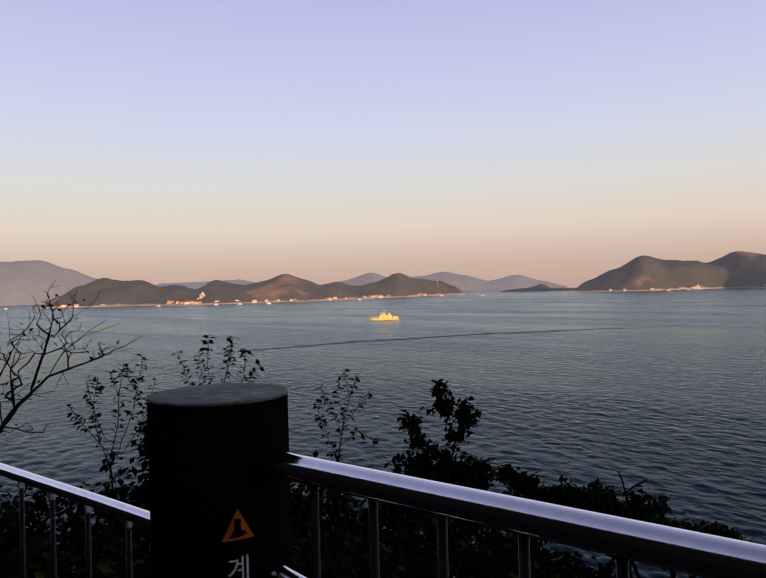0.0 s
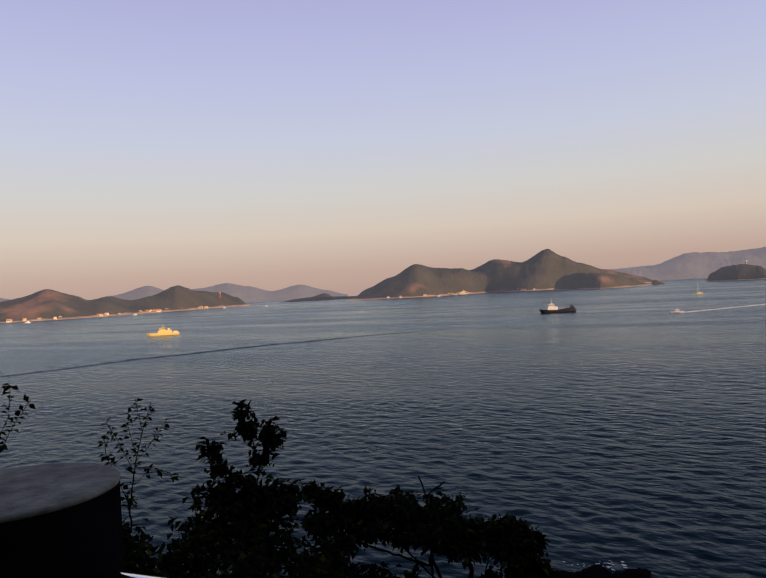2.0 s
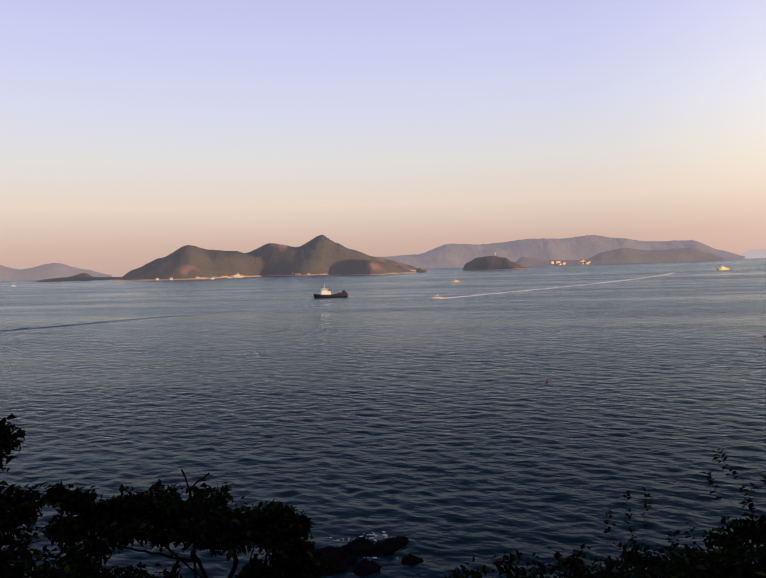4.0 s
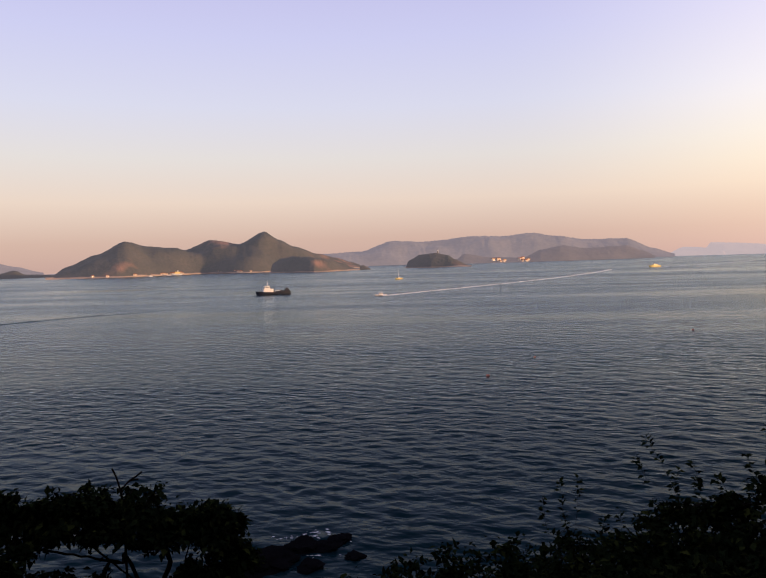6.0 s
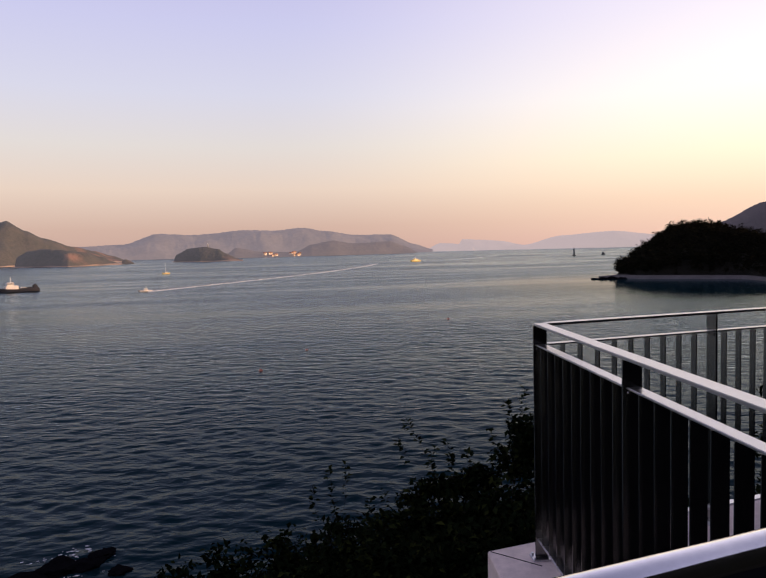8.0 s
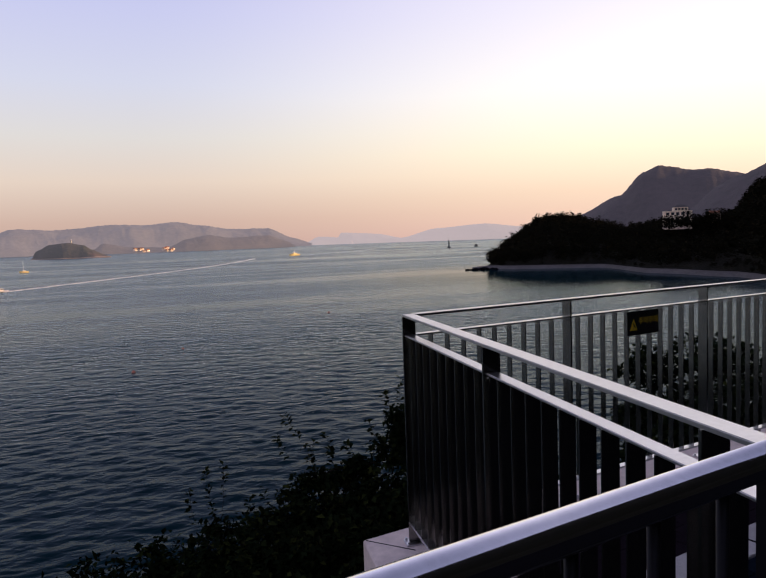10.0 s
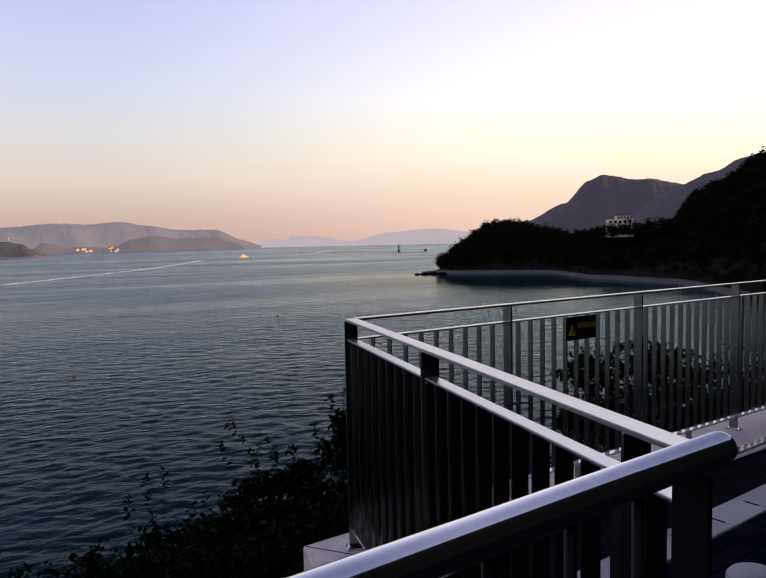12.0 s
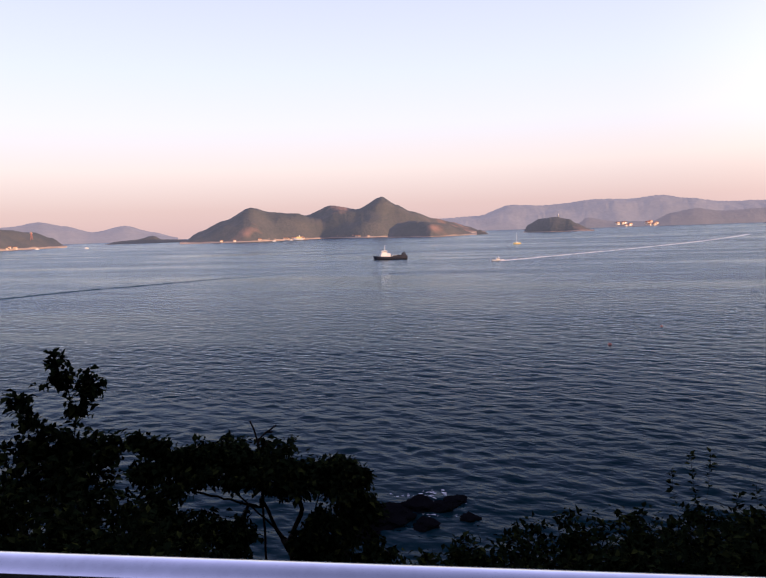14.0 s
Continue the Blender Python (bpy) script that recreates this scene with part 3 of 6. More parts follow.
def crowns_on_hill():
    """Tree crowns of the wooded hillside, too many to count: a dark core and a shell of many leaf tufts, uneven in outline."""
    rnd = np.random.RandomState(5)
    V, F, off = [], [], 0
    spots = [(-80.2 - 31.0 * rnd.rand(), rnd.rand() ** 0.75, rnd.uniform(2.0, 4.0)) for _ in range(2500)]
    spots += [(-80.3 - 30.5 * (k + rnd.rand()) / 420, rnd.uniform(0.93, 1.0), rnd.uniform(1.6, 4.0)) for k in range(420)]
    spots += [(-99.0 - 12.5 * rnd.rand(), rnd.rand() ** 1.2, rnd.uniform(1.8, 3.6)) for _ in range(800)]
    spots += [(yw, None, 2.6) for yw in (-93.7, -94.1, -94.5, -94.9, -95.3, -95.7, -96.0, -96.6, -97.0, -97.3, -97.6)]
    spots += [(-93.4 - 0.24 * k, None, 3.1) for k in range(19)]
    for yw, s, size in spots:
        if s is None:
            # trees close in front of the houses
            p = np.array(polar(yw, 440 + 8 * rnd.rand(), EYE + 440 * math.tan(radians((0.47 if size < 3 else 0.0) + 0.16 * rnd.rand() + 0.10 * max(0.0, -95.5 - yw)))))
            s = 0.6
        else:
            p = np.array(hill_place(yw, s))
        r = float(smooth_line(HILL_SHORE, yw))
        size *= 0.55 if s < 0.05 else 1.0
        size *= 0.75 if r < 260 else 1.0
        tall = rnd.uniform(0.75, 1.5)
        n = 150
        # two to four limbs' worth of foliage per crown
        limbs = rnd.normal(0, 0.42, (4, 3)) * np.array([1, 1, 0.6])
        d = rnd.normal(0, 1, (n, 3))
        d /= np.linalg.norm(d, axis=1)[:, None]
        c = limbs[rnd.randint(0, 4, n)] + d * (0.25 + 0.5 * rnd.rand(n, 1) ** 0.5)
        c[:, 2] = c[:, 2] * tall + 0.95 * tall
        t = rnd.normal(0, 0.17, (n, 3, 3)) * np.array([1.2, 1.2, 0.7])
        v = (p + (c[:, None, :] + t) * size).reshape(-1, 3)
        V.append(v)
        F.append(np.arange(n * 3).reshape(-1, 3) + off)
        off += n * 3
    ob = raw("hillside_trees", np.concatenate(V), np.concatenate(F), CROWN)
    return tagged(ob, "dense dark evergreen and autumn tree crowns on the hillside", "trees", kind="stuff")


crowns_on_hill()


def build_seawall():
    """A pale seawall along the foot of the headland, with tumbled rocks at its tip."""
    v, f = [], []
    yaws = np.arange(-78.6, -104.0, -0.25)
    for yw in yaws:
        r = float(smooth_line(HILL_SHORE, yw)) - 3 + 2 * noise.noise(Vector((float(yw), 0, 0)))
        h = 1.7 if yw < -80 else 1.7 * max(0.3, (-78.0 - yw) / 2.0)
        for dr, z in ((-9, -0.6), (-6.5, 0.35 * h), (-2, h), (3, h + 0.2), (5, -1)):
            v.append(polar(yw, r + dr, SEA + z + 0.25 * noise.noise(Vector((float(yw) * 3, dr, 1.0)))))
    for j in range(len(yaws) - 1):
        for i in range(4):
            a = j * 5 + i
            f.append((a, a + 5, a + 6, a + 1))
    ob = raw("seawall", v, f, SEAWALL)
    return tagged(ob, "pale grey seawall with rocks along the foot of the headland", "seawall", kind="structure")


build_seawall()


def rock_mesh(seed, size, flat=0.6):
    bm = bmesh.new()
    bmesh.ops.create_icosphere(bm, subdivisions=3, radius=1.0)
    for v in bm.verts:
        n = noise.fractal(v.co * 1.3 + Vector((seed, seed * 2, 0)), 0.9, 2.2, 4)
        v.co *= 1 + 0.5 * n
        v.co.z *= flat
        v.co *= size
    return bm


def shore_rocks():
    rnd = random.Random(8)
    for yw, r, size in ((-29.3, 49.5, 2.6), (-31.6, 50.5, 2.2), (-33.9, 52.5, 1.7), (-36.0, 52, 1.3), (-37.3, 53.5, 1.0), (-34.6, 49.0, 1.2), (-38.3, 50.0, 0.9), (-78.9, 447, 4.0), (-78.3, 446, 2.4), (-79.6, 449, 4.5), (-80.4, 446, 3.5)):
        ob = part("shore_rock", rock_mesh(rnd.random() * 30, size * 0.85, 0.36), ROCK)
        ob.location = polar(yw, r, SEA + 0.02 * size)
        ob.rotation_euler = (0, 0, rnd.random() * 6)
        tagged(ob, "wet dark rock awash at the foot of the slope", "rock", "shore rocks")


shore_rocks()


def foam_patch(name, label, spots, seed, lift=0.05):
    """White water: many ragged little flakes lying on the sea. spots: (yaw, distance, spread along, spread across, how many, flake size)."""
    rnd = random.Random(seed)
    v, f = [], []
    for yw, r, along, across, count, size in spots:
        c = polar(yw, r)
        for _ in range(count):
            d = Vector((rnd.gauss(0, 1) * along, rnd.gauss(0, 1) * across, 0))
            d.rotate(Euler((0, 0, radians(yw))))
            q = c + d
            k = size * rnd.uniform(0.3, 1.2)
            n = 7
            a0 = rnd.random() * 6
            i0 = len(v)
            st = rnd.uniform(0.25, 0.6)
            tilt = radians(yw + rnd.uniform(-25, 25))
            for j in range(n):
                a = math.tau * j / n + a0
                e = Vector((math.cos(a), math.sin(a) * st, 0)) * k * rnd.uniform(0.5, 1.2)
                e.rotate(Euler((0, 0, tilt)))
                v.append((q.x + e.x, q.y + e.y, SEA + lift + rnd.uniform(0, 0.03)))
            f.append(tuple(range(i0, i0 + n)))
    ob = raw(name, v, f, FOAM)
    return tagged(ob, label, "foam", kind="stuff")


foam_patch("surf", "thin white surf round the rocks", [(-35.2, 54.6, 1.0, 0.5, 30, 0.20), (-36.9, 53.3, 0.8, 0.4, 18, 0.16), (-35.2, 50.6, 1.2, 0.3, 14, 0.15),
                                                       (-32.8, 54.5, 0.8, 0.3, 8, 0.15)], 3)


def wake(name, label, a, b, w0, w1, count, seed):
    """A boat's foam trail from a to b (yaw, distance), widening and thinning."""
    rnd = random.Random(seed)
    pa, pb = polar(*a), polar(*b)
    d = pb - pa
    n = d.normalized().cross(Vector((0, 0, 1)))
    v, f = [], []
    for _ in range(count):
        s = rnd.random() ** 2.0
        bend = n * d.length * 0.03 * math.sin(s * math.pi)
        w = w0 + (w1 - w0) * s
        c = pa + d * s + bend + n * rnd.choice((-0.5, 0.5, 0.0)) * w + n * rnd.gauss(0, 0.12) * w
        L, B = rnd.uniform(1.2, 4.0) * (1 + 3 * s), rnd.uniform(0.20, 0.55) * (1.1 - 0.5 * s)
        u = d.normalized()
        i0 = len(v)
        top = B * rnd.uniform(0.3, 0.6)
        # a little ragged crest of foam
        for x, y, z in ((-L, 0, 0), (-L * 0.5, -B, 0), (L * 0.6, -B * 0.8, 0), (L, 0, 0), (L * 0.4, B, 0), (-L * 0.6, B * 0.7, 0), (-L * 0.45, 0, top * 0.8), (L * 0.4, 0, top)):
            q = c + u * x + n * y
            v.append((q.x, q.y, SEA + 0.05 + z))
        for t in ((0, 1, 6), (1, 2, 7, 6), (2, 3, 7), (3, 4, 7), (4, 5, 6, 7), (5, 0, 6)):
            f.append(tuple(i0 + j for j in t))
    return tagged(raw(name, v, f, FOAM), label, "wake", kind="stuff")


wake("boat_wake", "long white wake behind the speedboat", (-41.9, 430), (-60.5, 1040), 1.2, 3.4, 460, 4)
wake("ferry_wake", "white wake behind the yellow boat", (-64.5, 1150), (-70.5, 1650), 1.6, 4.0, 260, 6)


def swell_line(name, points, height, width, label):
    """A low travelling wave left by a passing ship: a smooth ridge of water."""
    v, f = [], []
    yaws = [p[0] for p in points]
    ys = np.linspace(yaws[0], yaws[-1], 160)
    for y in ys:
        r = float(smooth_line(points, y))
        h = height * math.sin(math.pi * (y - ys[0]) / (ys[-1] - ys[0])) ** 0.5 * (0.75 + 0.5 * noise.noise(Vector((float(y) * 1.3, 0, 0))))
        for k in range(7):
            x = k / 6 * 2 - 1
            v.append(polar(y, r + x * width, SEA - 0.01 + h * (0.5 + 0.5 * math.cos(x * math.pi)) + (0 if abs(x) < 1 else -0.02)))
    for j in range(len(ys) - 1):
        for k in range(6):
            a = j * 7 + k
            f.append((a, a + 7, a + 8, a + 1))
    return tagged(raw(name, v, f, WATER, smooth=True), label, "wave", kind="structure")


swell_line("wake_wave", [(17, 252), (10.1, 270), (0, 295), (-10, 322), (-19.6, 350), (-26, 372)], 0.5, 3.0, "dark smooth wake wave crossing the sea")

# ---------------------------------------------------------------- slope below the lookout
RAIL_TURN = -39.62


def at_rail(u, v, z=0.0):
    """Place on the lookout: u along the railing, v out from the lookout, z over the deck."""
    a = radians(RAIL_TURN)
    return Vector((u * math.cos(a) - v * math.sin(a), u * math.sin(a) + v * math.cos(a), z))


def slope_z(r):
    return max(-0.9 - 0.62 * max(r - 1.6, 0), SEA - 1.5)


def build_slope():
    rs = np.concatenate([np.linspace(1.35, 12, 36), np.linspace(12.6, 44, 44)])
    yaws = np.arange(-120, 72, 1.5)
    v, f = [], []
    for yw in yaws:
        for r in rs:
            # the slope begins under the edge of the lookout
            d = polar(float(yw), 1)
            out = at_rail(0, 1)
            start = 1.0 / max(0.22, d.x * out.x + d.y * out.y) + 0.10
            rr = start + (r - 1.35)
            p = polar(float(yw), rr)
            n = noise.fractal(Vector((p.x * 0.35, p.y * 0.35, 0)), 0.9, 2.0, 4)
            v.append((p.x, p.y, slope_z(rr) + 0.5 * n * min(1, (r - 1.3))))
    m = len(rs)
    for j in range(len(yaws) - 1):
        for i in range(m - 1):
            a = j * m + i
            f.append((a, a + 1, a + m + 1, a + m))
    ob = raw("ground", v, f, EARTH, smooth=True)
    return tagged(ob, "steep dark earth slope falling to the sea", "ground", kind="structure")


build_slope()


# ---------------------------------------------------------------- unseen bank added to close the place behind the lookout and darken its steel
def build_unseen_bank():
    yaws = [60 + 2.15 * i for i in range(61)]
    rings = [(10.6, -0.8), (12.0, 0.6), (14.0, 3.4), (17.0, 6.4), (21.0, 9.0), (27.0, 11.0), (36.0, 10.0), (48.0, -22.0)]
    v, f = [], []
    for i, (r, z) in enumerate(rings):
        for j, yw in enumerate(yaws):
            n = noise.noise(Vector((yw * 0.11, r * 0.3, 4.0)))
            ease = min(1.0, j / 8, (len(yaws) - 1 - j) / 8)
            p = polar(yw, r * (1 + 0.05 * n))
            v.append((p.x, p.y, z * (0.25 + 0.75 * ease) + 1.3 * n * (0 < i < 7)))
    m = len(yaws)
    for i in range(len(rings) - 1):
        for j in range(m - 1):
            k = i * m + j
            f.append((k, k + 1, k + m + 1, k + m))
    ob = raw("unseen_dark_bank", v, f, FOREST_NEAR, smooth=True)
    return tagged(ob, "unseen wooded bank added behind the lookout to block sky light", "ground", kind="structure")


build_unseen_bank()

# ---------------------------------------------------------------- lookout: deck, kerbs, paving
TURN = Matrix.Rotation(radians(RAIL_TURN), 4, "Z")


def on_deck(ob):
    ob.matrix_world = TURN
    return ob


def a_line(v):
    """Where the side fence runs: u for a given v."""
    return 1.025 + 0.314 * (v - 1.088)


def prism(pts, z0, z1):
    bm = bmesh.new()
    lo = [bm.verts.new((x, y, z0)) for x, y in pts]
    hi = [bm.verts.new((x, y, z1)) for x, y in pts]
    n = len(pts)
    bm.faces.new(lo[::-1])
    bm.faces.new(hi)
    for i in range(n):
        bm.faces.new((lo[i], lo[(i + 1) % n], hi[(i + 1) % n], hi[i]))
    bmesh.ops.recalc_face_normals(bm, faces=bm.faces)
    return bm


END = 10.5
tagged(on_deck(part("floor", prism([(-7, -6), (END, -6), (END, 0.86), (-7, 0.86)], -0.6, -0.004), JOINT)),
       "dark paved deck of the lookout", "floor", kind="structure")
tagged(on_deck(part("deck_bed", prism([(a_line(0.86) + 0.15, 0.86), (END, 0.86), (END, 2.87), (a_line(2.87) + 0.15, 2.87)], -0.6, -0.012), JOINT)),
       "sand bed under the dark pavers", "floor", kind="structure")
bm = prism([(a_line(2.87) + 0.15, 2.87), (END, 2.58), (END, 3.30), (a_line(3.46) - 0.27, 3.46), (a_line(2.87) - 0.27, 2.87)], -0.9, 0.0)
bmesh.ops.bevel(bm, geom=list(bm.edges), offset=0.008, segments=1, affect="EDGES")
tagged(on_deck(part("fence_kerb", bm, CONCRETE)), "pale concrete kerb carrying the long fence", "kerb", kind="structure")
bm = prism([(a_line(0.9) - 0.27, 0.9), (a_line(0.9) + 0.15, 0.9), (a_line(2.867) + 0.15, 2.867), (a_line(2.867) - 0.27, 2.867)], -0.9, 0.0)
tagged(on_deck(part("side_kerb", bm, CONCRETE)), "pale concrete kerb carrying the side fence", "kerb", kind="structure")
# unseen kerb, coloured dark so that little light bounces onto the pipe
tagged(on_deck(part("rail_kerb", prism([(-7, 0.862), (a_line(1.1) - 0.275, 0.862), (a_line(1.1) - 0.275, 1.14), (-7, 1.14)], -0.9, 0.02), JOINT)),
       "unseen kerb under the pipe railing, kept dark to cut bounced light", "kerb", kind="structure")
d = Vector((a_line(3.46) - 0.26 - 1.66, 3.445 - 3.20, 0))
bm = box(0, d.length, -0.003, 0.003, -0.004, 0.0015)
bmesh.ops.transform(bm, verts=bm.verts, matrix=Matrix.Translation((1.66, 3.20, 0)) @ Matrix.Rotation(math.atan2(d.y, d.x), 4, "Z"))
tagged(on_deck(part("kerb_joint", bm, SLOT)), "dark mitre joint across the kerb corner", "joint", kind="structure")
# steel edging beside the kerb
bm = box(2.1, END - 0.1, 2.80, 2.868, -0.05, 0.015, 0.003)
edging = tagged(on_deck(part("steel_edging", bm, STEEL_DULL)), "grey steel edging strip along the kerb", "edging", kind="structure")


# ---------------------------------------------------------------- fences
def flat_bar(name, u0, v0, u1, v1, z0, z1, width, material, parent, label="", bevel=0.002):
    """A bar from (u0, v0) to (u1, v1), flat on top."""
    d = Vector((u1 - u0, v1 - v0, 0))
    bm = box(0, d.length, -width / 2, width / 2, z0, z1, bevel)
    ob = part(name, bm, material, parent, label)
    ob.matrix_basis = Matrix.Translation((u0, v0, 0)) @ Matrix.Rotation(math.atan2(d.y, d.x), 4, "Z")
    return ob


def slat_fence(name, label, a, b, posts, pitch, first=0.10, legs=True, deep=0.0185):
    """A steel fence of upright flat bars set edge-on, with flat top, middle and bottom rails and broad posts."""
    f = thing(name, label, "fence")
    f.matrix_world = TURN
    (u0, v0), (u1, v1) = a, b
    d = Vector((u1 - u0, v1 - v0, 0))
    turn = Matrix.Rotation(math.atan2(d.y, d.x), 4, "Z")
    L = d.length
    flat_bar("top_rail", u0, v0, u1, v1, 1.190, 1.202, 0.062, STEEL, f, "brushed flat steel handrail")
    cuts = [0.0] + [s for s in posts if 0.02 < s < L - 0.02] + [L]
    for s0, s1 in zip(cuts, cuts[1:]):
        p0, p1 = Vector((u0, v0, 0)) + d * ((s0 + 0.008) / L), Vector((u0, v0, 0)) + d * ((s1 - 0.008) / L)
        flat_bar("middle_rail", p0.x, p0.y, p1.x, p1.y, 1.090, 1.098, 0.050, STEEL, f)
        flat_bar("bottom_rail", p0.x, p0.y, p1.x, p1.y, 0.095, 0.107, 0.050, STEEL, f)
    slat = post = leg = clip = plate = None
    s = first
    while s < L - 0.03:
        if all(abs(s - q) > 0.04 for q in posts):
            m = Matrix.Translation(Vector((u0, v0, 0)) + d * (s / L)) @ turn
            if slat is None:
                slat = part("slat", box(-0.003, 0.003, -deep, deep, 0.107, 1.090, 0.0008), STEEL_DULL, f)
                slat.matrix_basis = m
            else:
                again(slat, "slat", m, f)
        s += pitch
    for q in posts:
        m = Matrix.Translation(Vector((u0, v0, 0)) + d * (q / L)) @ turn
        if post is None:
            post = part("post", box(-0.006, 0.006, -0.034, 0.034, 0.0, 1.190, 0.0015), STEEL_DULL, f, "broad flat steel post")
            post.matrix_basis = m
            bm = tube([(-0.016, -0.012, 1.075), (0.016, -0.012, 1.075)], 0.009, 8)
            tube([(-0.016, 0.012, 1.075), (0.016, 0.012, 1.075)], 0.009, 8, bm=bm)
            clip = part("bolt", bm, STEEL_DULL, f)
            clip.matrix_basis = m
            bm = box(-0.04, 0.04, -0.055, 0.055, 0.0, 0.010, 0.002)
            for x, y in ((-0.026, -0.042), (0.026, -0.042), (-0.026, 0.042), (0.026, 0.042)):
                tube([(x, y, 0.010), (x, y, 0.022)], 0.007, 6, bm=bm)
            plate = part("base_plate", bm, STEEL, f, "bolted steel base plate")
            plate.matrix_basis = m
        else:
            again(post, "post", m, f)
            again(clip, "bolt", m, f)
            again(plate, "base_plate", m, f)
    if legs:
        for q0, q1 in zip(posts, posts[1:]):
            m = Matrix.Translation(Vector((u0, v0, 0)) + d * ((q0 + q1) / 2 / L)) @ turn
            if leg is None:
                leg = part("leg", box(-0.006, 0.006, -0.022, 0.022, 0.0, 0.095, 0.001), STEEL_DULL, f)
                leg.matrix_basis = m
            else:
                again(leg, "leg", m, f)
    return f


CORNER = (1.712, 3.279)
slat_fence("side_fence", "brushed steel slat fence running out to the corner", CORNER, (1.006, 1.03), [0.006, 1.06, 2.18], 0.107, deep=0.026)
slat_fence("long_fence", "long brushed steel slat fence on a pale kerb over the sea", (1.712 + 0.034, 3.279), (9.9, 2.99),
           [1.07, 2.335, 3.60, 4.85, 6.10, 7.35], 0.1055)

# sign on the long fence
sign = thing("warning_sign", "black warning board with yellow triangle and lettering on the fence", "sign")
sign.matrix_world = TURN @ Matrix.Translation((3.42, 3.20, 1.010)) @ Matrix.Scale(0.80, 4) @ Matrix.Rotation(radians(-2.0), 4, "Z")
SW, SH = 0.36, 0.19
part("board", box(-SW / 2, SW / 2, -0.036, -0.030, -SH / 2, SH / 2, 0.002), SIGN_BLACK, sign)
bm = bmesh.new()
tri = [(-0.155, -0.055), (-0.072, -0.055), (-0.113, 0.035)]
vs = [bm.verts.new((x, -0.0385, z)) for x, z in tri] + [bm.verts.new((x, -0.036, z)) for x, z in tri]
bm.faces.new(vs[:3]), bm.faces.new(vs[:2:-1])
for i in range(3):
    bm.faces.new((vs[i], vs[(i + 1) % 3], vs[3 + (i + 1) % 3], vs[3 + i]))
bmesh.ops.recalc_face_normals(bm, faces=bm.faces)
triangle = part("triangle", bm, YELLOW, sign, "yellow warning triangle")
bm = tube([(-0.118, -0.040, -0.045), (-0.110, -0.040, -0.015), (-0.120, -0.040, 0.005)], [0.004, 0.006, 0.004], 6)
tube([(-0.110, -0.040, -0.015), (-0.095, -0.040, -0.035)], 0.004, 6, bm=bm)
part("pictogram", bm, SIGN_BLACK, triangle)


def letters(name, text, size, material, parent, m, bend=None):
    """Lettering as a thin mesh; bend wraps it round an upright cylinder of that radius."""
    cu = bpy.data.curves.new(name, "FONT")
    cu.body, cu.size, cu.align_x, cu.align_y, cu.extrude = text, size, "CENTER", "CENTER", 0.0006
    tmp = new("lettering_source", cu)
    me = bpy.data.meshes.new_from_object(tmp.evaluated_get(bpy.context.evaluated_depsgraph_get()))
    bpy.data.objects.remove(tmp)
    if bend:
        for v in me.vertices:
            a = v.co.x / bend
            r = bend + 0.001 + v.co.z
            v.co = Vector((r * math.sin(a), v.co.y, r * math.cos(a) - bend))
    me.materials.clear()
    me.materials.append(material)
    ob = new(name, me)
    ob.parent, ob.matrix_basis = parent, m
    return ob


letters("lettering", "추락주의", 0.062, YELLOW, sign, Matrix.Translation((0.055, -0.0375, 0.012)) @ pose(0, 0, 0, 90, 0, 0))

# ---------------------------------------------------------------- pipe railing and pillar
rail = thing("pipe_railing", "polished stainless steel pipe railing with thin round bars", "railing")
rail.matrix_world = TURN
RZ, RR = 1.213, 0.0290
bm = tube([(-1.22, 1.0, RZ), (-0.4, 1.0, RZ), (0.4, 1.0, RZ), (1.010, 1.0, RZ)], RR, 40, caps=False)
tube([(1.010, 1.0, RZ), (1.018, 1.0, RZ), (1.022, 1.0, RZ)], [RR, RR * 0.97, RR * 0.88], 40, bm=bm)
bmesh.ops.remove_doubles(bm, verts=bm.verts, dist=0.0004)
part("handrail", bm, PIPE, rail, "polished round steel handrail with a closed end")
bar = None
for k in range(13):
    u = -1.032 + 0.1635 * k
    if bar is None:
        bm = tube([(0, 0, 0.0), (0, 0, 0.075), (0, 0, 1.182)], 0.0095, 12)
        bar = part("baluster", bm, DARK_STEEL, rail)
        bar.matrix_basis = Matrix.Translation((u, 1.0, 0.02))
    else:
        again(bar, "baluster", Matrix.Translation((u, 1.0, 0.02)), rail)
part("end_post", box(0.915, 0.927, 0.966, 1.034, 0.02, 1.19, 0.002), DARK_STEEL, rail, "broad flat end post")
bm = tube([(-1.19, 1.0, RZ), (-1.175, 1.0, RZ)], 0.037, 24)
part("socket", bm, BLACK, rail, "round socket where the pipe meets the pillar")

low = thing("stair_railing", "lower polished steel pipe railing with thin bars and clips", "railing")
low.matrix_world = TURN
bm = tube([(-5.2, 1.02, 0.86), (-4.0, 1.01, 0.945), (-3.2, 1.0, 0.972), (-2.6, 1.0, 0.979), (-2.0, 1.0, 0.985), (-1.30, 1.0, 0.987), (-1.05, 1.0, 0.955), (-0.62, 1.0, 0.86)], 0.021, 24)
part("handrail", bm, PIPE, low, "thin polished steel pipe")
bar = clip = None
